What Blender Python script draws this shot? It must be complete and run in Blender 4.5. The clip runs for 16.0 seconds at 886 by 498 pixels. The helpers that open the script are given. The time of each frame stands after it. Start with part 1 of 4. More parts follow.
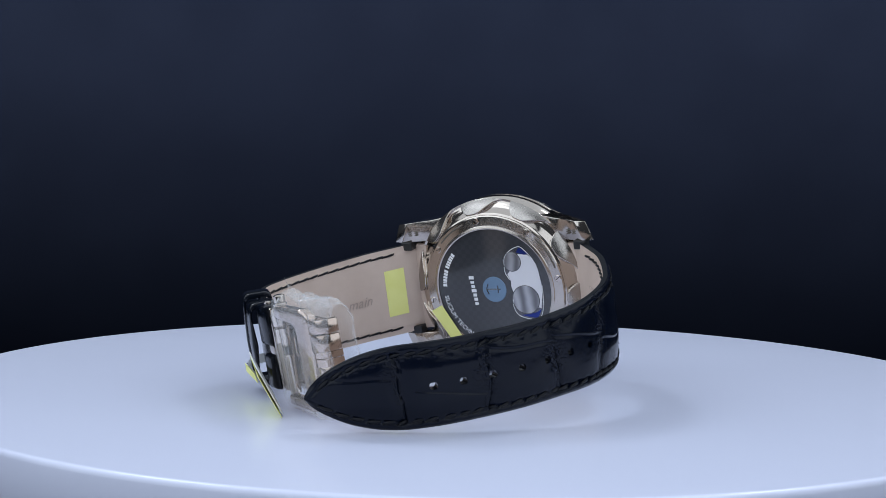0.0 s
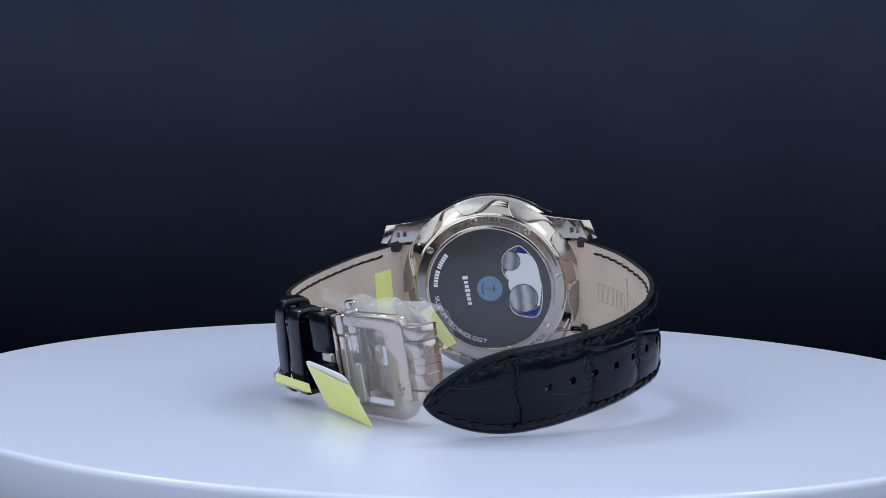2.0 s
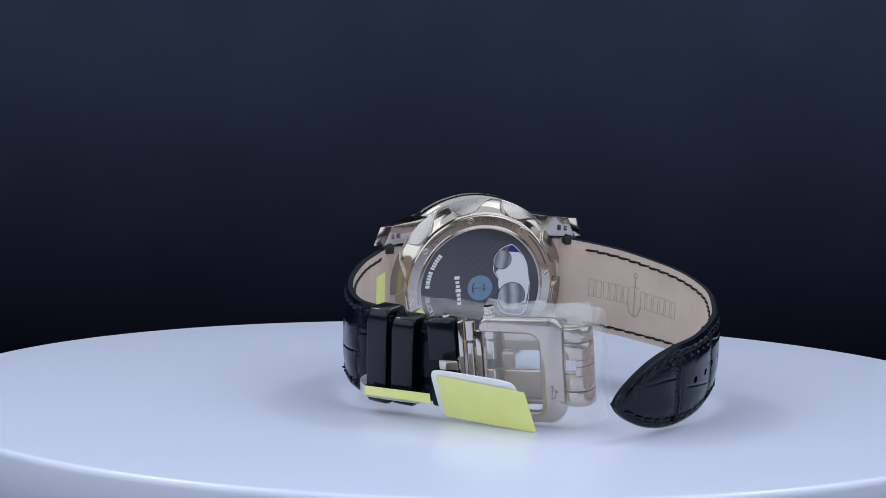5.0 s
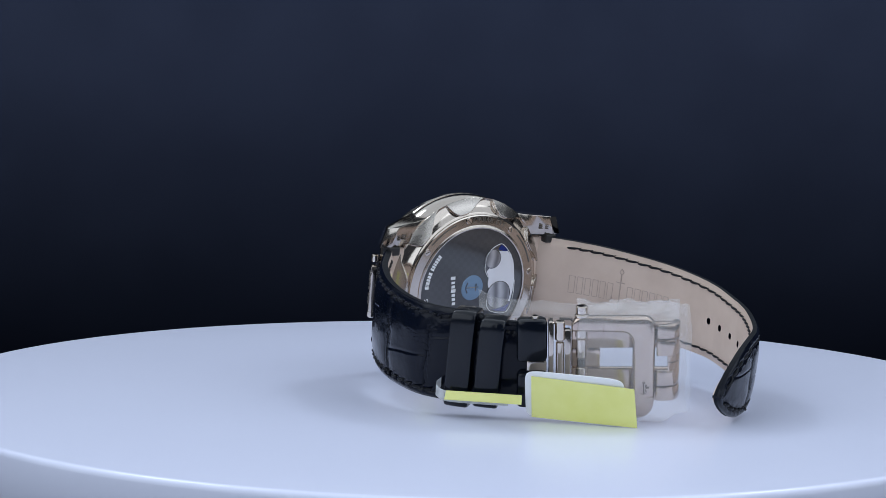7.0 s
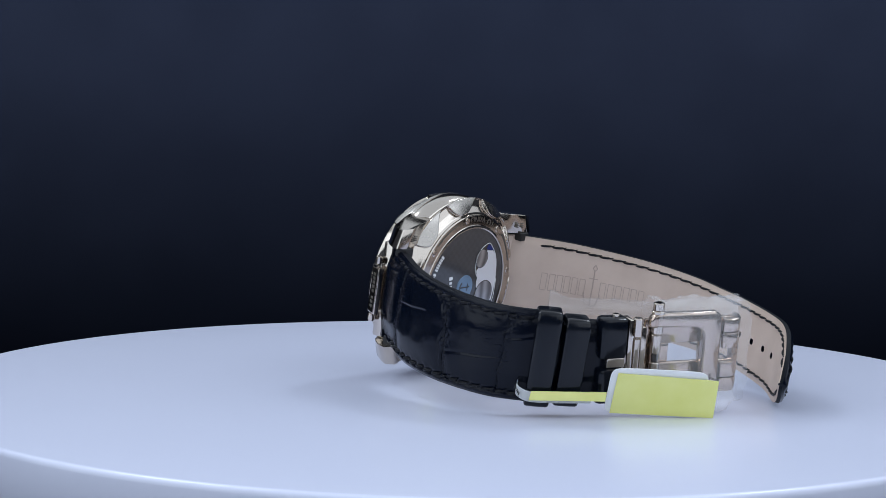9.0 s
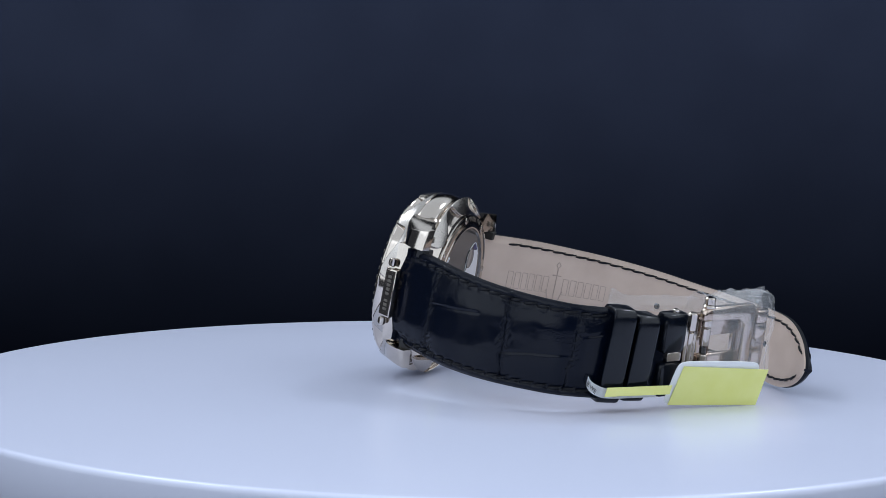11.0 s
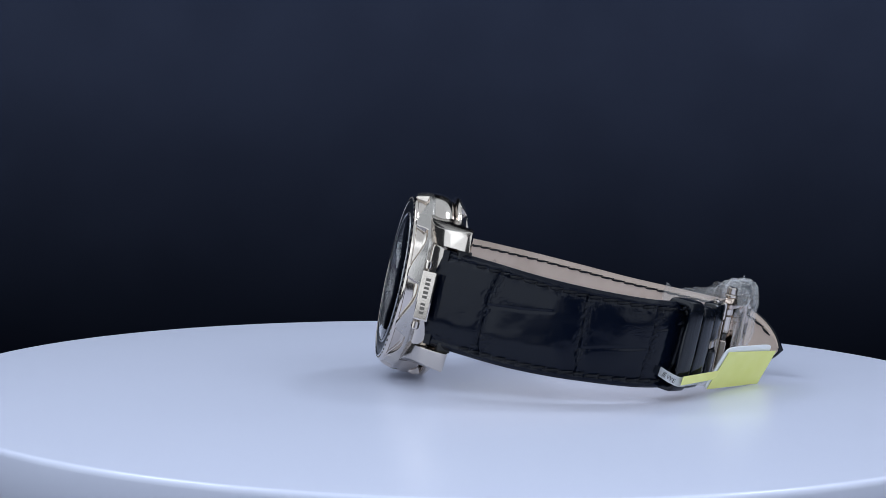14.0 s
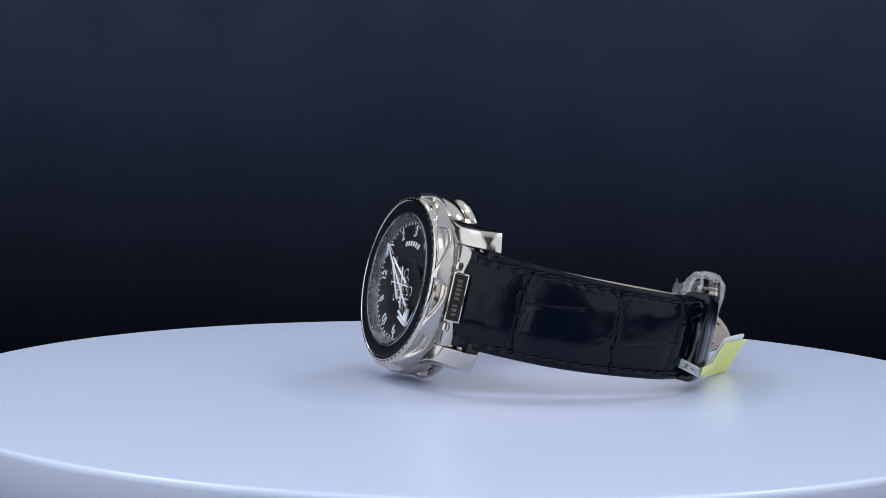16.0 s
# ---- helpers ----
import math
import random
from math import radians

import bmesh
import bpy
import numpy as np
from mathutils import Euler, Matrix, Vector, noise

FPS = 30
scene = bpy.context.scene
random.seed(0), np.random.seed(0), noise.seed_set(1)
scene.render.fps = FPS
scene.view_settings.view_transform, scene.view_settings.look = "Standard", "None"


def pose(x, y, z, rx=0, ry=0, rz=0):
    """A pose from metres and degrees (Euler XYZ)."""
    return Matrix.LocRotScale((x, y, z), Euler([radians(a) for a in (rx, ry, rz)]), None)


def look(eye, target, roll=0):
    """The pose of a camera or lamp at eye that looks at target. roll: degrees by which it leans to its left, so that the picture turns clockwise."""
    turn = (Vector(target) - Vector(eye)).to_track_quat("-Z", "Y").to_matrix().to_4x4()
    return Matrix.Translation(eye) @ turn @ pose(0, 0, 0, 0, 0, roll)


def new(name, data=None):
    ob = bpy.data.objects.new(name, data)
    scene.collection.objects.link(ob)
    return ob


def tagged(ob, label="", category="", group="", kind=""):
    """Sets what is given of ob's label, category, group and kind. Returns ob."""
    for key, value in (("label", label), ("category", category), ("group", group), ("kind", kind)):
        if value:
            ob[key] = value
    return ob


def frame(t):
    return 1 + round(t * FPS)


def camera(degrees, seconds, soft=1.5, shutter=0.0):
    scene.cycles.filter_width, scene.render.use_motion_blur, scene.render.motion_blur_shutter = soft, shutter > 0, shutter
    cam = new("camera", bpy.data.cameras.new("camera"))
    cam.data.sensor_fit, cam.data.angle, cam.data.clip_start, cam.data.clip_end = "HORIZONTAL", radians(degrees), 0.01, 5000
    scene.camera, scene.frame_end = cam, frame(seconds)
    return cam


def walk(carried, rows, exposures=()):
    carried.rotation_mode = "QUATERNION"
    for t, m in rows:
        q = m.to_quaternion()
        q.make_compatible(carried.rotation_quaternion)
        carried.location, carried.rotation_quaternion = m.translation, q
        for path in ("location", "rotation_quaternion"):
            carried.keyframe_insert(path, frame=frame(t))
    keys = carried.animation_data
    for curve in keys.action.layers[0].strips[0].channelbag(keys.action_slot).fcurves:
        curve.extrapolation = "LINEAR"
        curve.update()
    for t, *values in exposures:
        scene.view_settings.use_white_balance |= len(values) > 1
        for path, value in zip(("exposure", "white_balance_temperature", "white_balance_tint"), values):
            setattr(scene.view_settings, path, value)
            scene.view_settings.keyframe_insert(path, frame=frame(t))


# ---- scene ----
SECONDS = 16.0
cam = camera(34.18, SECONDS, soft=0.7)
EYE = Vector((0.0, -0.34431, 0.05202))
AIM = EYE + Vector((-0.020265, 0.997976, -0.060283))
walk(cam, [(0.0, look(EYE, AIM, 1.0076)), (SECONDS, look(EYE, AIM, 1.0076))])


def turned(t):
    """Angle of the turntable at t seconds, in radians."""
    s = t / SECONDS
    return sum(k * s ** (i + 1) for i, k in enumerate(TURN))


TURN = (2.393807, 0.155834, -0.004290, -0.052726, -0.035560, 0.021867)
# watch axes: x along the strap from one lug pair to the other, y out of the case back, z up the crown line
WATCH = Matrix(((-0.892913, -0.429434, -0.135252, 0.005440),
                (0.447302, -0.880336, -0.157894, 0.002573),
                (-0.051263, -0.201484, 0.978149, 0.021441),
                (0, 0, 0, 1)))

# ---- light ----
world = bpy.data.worlds.new("studio")
scene.world = world
world.use_nodes = True
world.node_tree.nodes["Background"].inputs[0].default_value = (0.70, 0.80, 1.0, 1)
world.node_tree.nodes["Background"].inputs[1].default_value = 0.05


def area_lamp(name, eye, target, width, height, watts, colour):
    data = bpy.data.lights.new(name, "AREA")
    data.shape, data.size, data.size_y, data.energy, data.color = "RECTANGLE", width, height, watts, colour
    ob = new(name, data)
    ob.matrix_world = look(eye, target)
    return ob


area_lamp("softbox_top", (0.0, 0.1, 0.95), (0.0, 0.0, 0.0), 2.5, 1.9, 12.5, (0.80, 0.89, 1.0))
area_lamp("back_lamp_left", (-0.5, 0.42, 0.9), (0, 0, 0), 0.15, 0.15, 1.9, (0.80, 0.89, 1.0))
area_lamp("back_lamp_right", (0.5, 0.42, 0.9), (0, 0, 0), 0.15, 0.15, 1.9, (0.80, 0.89, 1.0))
area_lamp("softbox_front", (-0.64, -0.54, 0.42), (0, 0, 0.04), 1.35, 0.95, 6.3, (0.80, 0.89, 1.0))
area_lamp("softbox_side", (0.66, -0.5, 0.4), (0, 0, 0.04), 1.3, 0.95, 5.0, (0.80, 0.89, 1.0))
# added unseen strip lamp: lifts the backdrop's top, falls off towards its foot
area_lamp("added_backdrop_light", (0.0, 2.2, 0.58), (0.0, 3.6, 0.58), 6.8, 0.2, 54.0, (0.80, 0.89, 1.0)).data.spread = radians(87)


# ---- materials ----
def material(name, colour, rough=0.5, metal=0.0, **more):
    m = bpy.data.materials.new(name)
    m.use_nodes = True
    s = m.node_tree.nodes["Principled BSDF"]
    s.inputs["Base Color"].default_value = (*colour, 1)
    s.inputs["Roughness"].default_value = rough
    s.inputs["Metallic"].default_value = metal
    for k, v in more.items():
        s.inputs[k.replace("_", " ").title().replace("Ior", "IOR")].default_value = v
    return m


def node(m, kind, **values):
    n = m.node_tree.nodes.new(kind)
    for k, v in values.items():
        n.inputs[k.replace("_", " ").title()].default_value = v
    return n


def link(m, a, b):
    m.node_tree.links.new(a, b)


def shader(m):
    return m.node_tree.nodes["Principled BSDF"]


def coords(m):
    return m.node_tree.nodes.new("ShaderNodeTexCoord").outputs["Object"]


def vary(m, colour_a, colour_b, scale, detail=4.0, low=0.35, high=0.65, stretch=(1, 1, 1)):
    """Two tones mixed by noise."""
    mp = node(m, "ShaderNodeMapping", Scale=stretch)
    link(m, coords(m), mp.inputs["Vector"])
    n = node(m, "ShaderNodeTexNoise", Scale=scale, Detail=detail)
    link(m, mp.outputs[0], n.inputs["Vector"])
    r = m.node_tree.nodes.new("ShaderNodeValToRGB")
    r.color_ramp.elements[0].position, r.color_ramp.elements[1].position = low, high
    r.color_ramp.elements[0].color, r.color_ramp.elements[1].color = (*colour_a, 1), (*colour_b, 1)
    link(m, n.outputs["Fac"], r.inputs["Fac"])
    link(m, r.outputs["Color"], shader(m).inputs["Base Color"])
    return m


def rough_vary(m, scale, low, high, stretch=(1, 1, 1)):
    mp = node(m, "ShaderNodeMapping", Scale=stretch)
    link(m, coords(m), mp.inputs["Vector"])
    n = node(m, "ShaderNodeTexNoise", Scale=scale, Detail=5.0)
    link(m, mp.outputs[0], n.inputs["Vector"])
    r = node(m, "ShaderNodeMapRange", To_Min=low, To_Max=high)
    r.inputs["From Min"].default_value, r.inputs["From Max"].default_value = 0.3, 0.7
    link(m, n.outputs["Fac"], r.inputs["Value"])
    link(m, r.outputs["Result"], shader(m).inputs["Roughness"])
    return m


def relief(m, kind, scale, strength, distance, stretch=(1, 1, 1), detail=6.0):
    mp = node(m, "ShaderNodeMapping", Scale=stretch)
    link(m, coords(m), mp.inputs["Vector"])
    if kind == "noise":
        n = node(m, "ShaderNodeTexNoise", Scale=scale, Detail=detail)
        out = n.outputs["Fac"]
    else:
        n = node(m, "ShaderNodeTexVoronoi", Scale=scale)
        n.feature = "DISTANCE_TO_EDGE"
        out = n.outputs["Distance"]
    link(m, mp.outputs[0], n.inputs["Vector"])
    b = node(m, "ShaderNodeBump", Strength=strength, Distance=distance)
    link(m, out, b.inputs["Height"])
    old = shader(m).inputs["Normal"].links
    if old:
        link(m, old[0].from_socket, b.inputs["Normal"])
    link(m, b.outputs["Normal"], shader(m).inputs["Normal"])
    return m


STEEL = rough_vary(material("polished_white_gold", (0.57, 0.51, 0.455), 0.1, 1.0), 250, 0.08, 0.14)
SATIN = rough_vary(material("satin_white_gold", (0.525, 0.475, 0.425), 0.24, 1.0), 250, 0.1, 0.17)
BRUSHED = rough_vary(material("brushed_white_gold", (0.43, 0.40, 0.37), 0.28, 1.0), 250, 0.2, 0.3)
BLADE = rough_vary(material("clasp_metal", (0.52, 0.425, 0.365), 0.2, 1.0), 250, 0.12, 0.2)
DARK_STEEL = material("blackened_steel", (0.16, 0.16, 0.165), 0.22, 1.0)
LEATHER = relief(rough_vary(material("black_leather", (0.0017, 0.0034, 0.0092), 0.32, specular_ior_level=0.18), 160, 0.1, 0.22), "noise", 900, 0.16, 0.00012, (1, 1, 0.5))
KEEPER_LEATHER = relief(rough_vary(material("glossy_black_leather", (0.0025, 0.0042, 0.0085), 0.25, specular_ior_level=0.32), 200, 0.1, 0.24), "noise", 700, 0.4, 0.0002, (1, 1, 0.12))
EDGE_LEATHER = relief(material("leather_edge", (0.004, 0.0055, 0.009), 0.6, specular_ior_level=0.12), "noise", 1200, 0.5, 0.0002)
LINING = relief(vary(material("beige_lining", (0.5, 0.4, 0.34), 0.55), (0.53, 0.415, 0.345), (0.59, 0.47, 0.395), 120), "noise", 2600, 0.12, 0.00008)


def wrinkled(m, strength, distance):
    """Fine crackle, in the strap's own flat measure, where the leather is worn."""
    flat, worn = m.node_tree.nodes.new("ShaderNodeAttribute"), m.node_tree.nodes.new("ShaderNodeAttribute")
    flat.attribute_name, worn.attribute_name = "strap_mm", "worn"
    mp = node(m, "ShaderNodeMapping", Scale=(1.7, 0.9, 1.0))
    link(m, flat.outputs["Vector"], mp.inputs["Vector"])
    warp = node(m, "ShaderNodeTexNoise", Scale=0.7, Detail=3.0)
    link(m, mp.outputs[0], warp.inputs["Vector"])
    mix = m.node_tree.nodes.new("ShaderNodeVectorMath")
    mix.operation = "ADD"
    link(m, mp.outputs[0], mix.inputs[0])
    link(m, warp.outputs["Color"], mix.inputs[1])
    cells = node(m, "ShaderNodeTexVoronoi", Scale=1.0)
    cells.feature = "DISTANCE_TO_EDGE"
    link(m, mix.outputs[0], cells.inputs["Vector"])
    flatten = node(m, "ShaderNodeMapRange", To_Min=0.0, To_Max=1.0)
    flatten.inputs["From Min"].default_value, flatten.inputs["From Max"].default_value = 0.0, 0.22
    link(m, cells.outputs["Distance"], flatten.inputs["Value"])
    times = m.node_tree.nodes.new("ShaderNodeMath")
    times.operation = "MULTIPLY"
    link(m, flatten.outputs["Result"], times.inputs[0])
    link(m, worn.outputs["Fac"], times.inputs[1])
    b = node(m, "ShaderNodeBump", Strength=strength, Distance=distance)
    link(m, times.outputs[0], b.inputs["Height"])
    link(m, shader(m).inputs["Normal"].links[0].from_socket, b.inputs["Normal"])
    link(m, b.outputs["Normal"], shader(m).inputs["Normal"])


wrinkled(LEATHER, 0.6, 0.00014)
STAMP = material("stamped_lining", (0.40, 0.32, 0.275), 0.5)
THREAD = relief(material("black_thread", (0.003, 0.0036, 0.006), 0.42, specular_ior_level=0.22), "noise", 4000, 0.4, 0.0002)
PLATE = vary(material("white_acrylic", (0.66, 0.70, 0.86), 0.27, specular_ior_level=0.55), (0.67, 0.705, 0.875), (0.68, 0.715, 0.885), 14)
CLOTH = relief(vary(material("navy_backdrop", (0.02, 0.024, 0.04), 0.9, specular_ior_level=0.0), (0.0098, 0.0120, 0.0208), (0.0112, 0.0137, 0.0236), 4), "noise", 500, 0.3, 0.0004)
PAPER = vary(material("yellow_paper", (0.80, 0.80, 0.27), 0.75), (0.79, 0.79, 0.26), (0.82, 0.82, 0.30), 200)
CARD = material("white_card", (0.82, 0.83, 0.84), 0.6)
INK = material("black_ink", (0.02, 0.02, 0.022), 0.6)
BLACK_RING = rough_vary(material("black_bezel_insert", (0.007, 0.008, 0.011), 0.3, specular_ior_level=0.2), 300, 0.25, 0.4)
DIAL = relief(material("black_dial", (0.008, 0.008, 0.010), 0.4, specular_ior_level=0.25), "noise", 2500, 0.15, 0.00005)
GLASS = material("sapphire", (1, 1, 1), 0.0, 0.0, transmission_weight=1.0, ior=1.18)
WHITE_PRINT = material("white_print", (0.75, 0.76, 0.78), 0.5)


# ---- building helpers ----
MM = 0.001


def part(name, bm, mat, parent=None, label="", smooth=None):
    me = bpy.data.meshes.new(name)
    bmesh.ops.recalc_face_normals(bm, faces=bm.faces)
    bm.to_mesh(me)
    bm.free()
    for m in (mat if isinstance(mat, (list, tuple)) else [mat]):
        me.materials.append(m)
    if smooth is not None:
        me.polygons.foreach_set("use_smooth", [True] * len(me.polygons))
        me.set_sharp_from_angle(angle=radians(smooth))
    ob = new(name, me)
    if parent:
        ob.parent = parent
    if label:
        tagged(ob, label)
    return ob


def again(ob, parent, m):
    """One more piece on the same mesh."""
    o = new(ob.name.split(".")[0], ob.data)
    o.parent = parent
    o.matrix_basis = m
    return o


def box(bm, lo, hi, bevel=0.0, m=Matrix(), segments=2):
    r = bmesh.ops.create_cube(bm, size=1.0)
    vs = r["verts"]
    c, s = (Vector(lo) + Vector(hi)) / 2, Vector(hi) - Vector(lo)
    for v in vs:
        v.co = Vector((v.co.x * s.x, v.co.y * s.y, v.co.z * s.z)) + c
    if bevel:
        es = list({e for v in vs for e in v.link_edges})
        out = bmesh.ops.bevel(bm, geom=es, offset=bevel, segments=segments, profile=0.5, affect="EDGES")
        vs = list({v for f in out["faces"] for v in f.verts} | {v for v in vs if v.is_valid})
    for v in vs:
        v.co = m @ v.co
    return bm


def lathe(profile, segments=160):
    """Turn (radius, height) points round the y axis."""
    bm = bmesh.new()
    rings = []
    for r, y in profile:
        ring = []
        for k in range(segments):
            a = 2 * math.pi * k / segments
            ring.append(bm.verts.new((r * MM * math.cos(a), y * MM, r * MM * math.sin(a))))
        rings.append(ring)
    for p, q in zip(rings, rings[1:]):
        for k in range(segments):
            j = (k + 1) % segments
            bm.faces.new((p[k], p[j], q[j], q[k]))
    return bm, rings


def turned_solid(profile, segments=160):
    bm, rings = lathe(profile, segments)
    bm.faces.new(rings[0])
    bm.faces.new(list(reversed(rings[-1])))
    return bm


def extrude_outline(points, y0, y1, bevel=0.0, m=Matrix(), segments=2):
    """A flat outline (x, z) in mm made solid between y0 and y1 mm."""
    bm = bmesh.new()
    f = bm.faces.new([bm.verts.new((x * MM, y0 * MM, z * MM)) for x, z in points])
    r = bmesh.ops.extrude_face_region(bm, geom=[f])
    for v in r["geom"]:
        if isinstance(v, bmesh.types.BMVert):
            v.co.y = y1 * MM
    bmesh.ops.recalc_face_normals(bm, faces=bm.faces)
    if bevel:
        es = [e for e in bm.edges if len(e.link_faces) == 2 and e.calc_face_angle(0) > 0.6]
        bmesh.ops.bevel(bm, geom=es, offset=bevel * MM, segments=segments, profile=0.5, affect="EDGES")
    bmesh.ops.transform(bm, matrix=m, verts=bm.verts)
    return bm


def tube(bm, points, radius, sides=8, closed=False):
    """A round rod along points (metres)."""
    pts = [Vector(q) for q in points]
    rings = []
    n = len(pts)
    up = Vector((0.13, 0.29, 0.95)).normalized()
    for i, q in enumerate(pts):
        d = ((pts[(i + 1) % n] - pts[i - 1]) if closed else (pts[min(i + 1, n - 1)] - pts[max(i - 1, 0)])).normalized()
        s = d.cross(up)
        if s.length < 1e-4:
            s = d.cross(Vector((1, 0, 0)))
        s.normalize()
        t = s.cross(d)
        r = radius[i] if isinstance(radius, (list, tuple)) else radius
        rings.append([bm.verts.new(q + s * math.cos(a) * r + t * math.sin(a) * r) for a in (2 * math.pi * k / sides for k in range(sides))])
    for p, q in zip(rings, rings[1:] + ([rings[0]] if closed else [])):
        for k in range(sides):
            j = (k + 1) % sides
            bm.faces.new((p[k], p[j], q[j], q[k]))
    if not closed:
        bm.faces.new(rings[0])
        bm.faces.new(list(reversed(rings[-1])))
    return bm


def spline(points, count):
    """A smooth open curve through points, in equal steps of its length."""
    p = [Vector(q) for q in points]
    p = [p[0] * 2 - p[1]] + p + [p[-1] * 2 - p[-2]]
    fine = []
    for i in range(1, len(p) - 2):
        for k in range(24):
            t = k / 24
            fine.append(0.5 * (2 * p[i] + (p[i + 1] - p[i - 1]) * t + (2 * p[i - 1] - 5 * p[i] + 4 * p[i + 1] - p[i + 2]) * t * t
                               + (3 * p[i] - 3 * p[i + 1] + p[i + 2] - p[i - 1]) * t ** 3))
    fine.append(p[-2])
    total = [0.0]
    for a, b in zip(fine, fine[1:]):
        total.append(total[-1] + (b - a).length)
    out, j = [], 0
    for k in range(count):
        s = total[-1] * k / (count - 1)
        while j < len(total) - 2 and total[j + 1] < s:
            j += 1
        out.append(fine[j].lerp(fine[j + 1], (s - total[j]) / max(total[j + 1] - total[j], 1e-12)))
    return out, total[-1]


def ramp(x, a, b):
    t = min(max((x - a) / (b - a), 0.0), 1.0)
    return t * t * (3 - 2 * t)


# ---- setting ----
def backdrop():
    bm = bmesh.new()
    # a sheet hung behind the turntable, curving forward at its foot
    pts = [(3.6, 3.6), (3.6, 1.0), (3.59, -0.3), (3.5, -0.6), (3.1, -0.8), (-2.5, -0.8)]
    curve, _ = spline([(0, y, z) for y, z in pts], 40)
    rows = [[bm.verts.new((x, q.y, q.z)) for x in (-5.0, -2.5, 0, 2.5, 5.0)] for q in curve]
    for p, q in zip(rows, rows[1:]):
        for k in range(4):
            bm.faces.new((p[k], p[k + 1], q[k + 1], q[k]))
    ob = part("backdrop", bm, CLOTH, smooth=60)
    tagged(ob, "plain dark navy backdrop sheet behind the turntable", "backdrop", kind="structure")


backdrop()

turntable = new("turntable")
tagged(turntable, "round glossy white display turntable with a rounded rim", "turntable")


def build_turntable():
    R = 125.6
    prof = [(0.01, 0), (60, 0), (R - 1.4, 0), (R - 0.8, -0.08), (R - 0.35, -0.3), (R - 0.08, -0.7), (R, -1.2), (R, -11), (R - 0.5, -11.6), (R - 2, -12)]
    bm, rings = lathe([(r, y) for r, y in prof], 220)
    bm.faces.new(list(reversed(rings[-1])))
    bmesh.ops.transform(bm, matrix=pose(0, 0, 0, 90, 0, 0), verts=bm.verts)
    part("plate", bm, PLATE, turntable, smooth=40)
    bm = turned_solid([(100, -12), (100, -30), (96, -32)], 120)
    bmesh.ops.transform(bm, matrix=pose(0, 0, 0, 90, 0, 0), verts=bm.verts)
    part("base", bm, PLATE, turntable, smooth=40)


build_turntable()

# ---- wristwatch ----
watch = new("wristwatch")
tagged(watch, "white gold wristwatch on a black alligator strap lying on its side", "wristwatch")


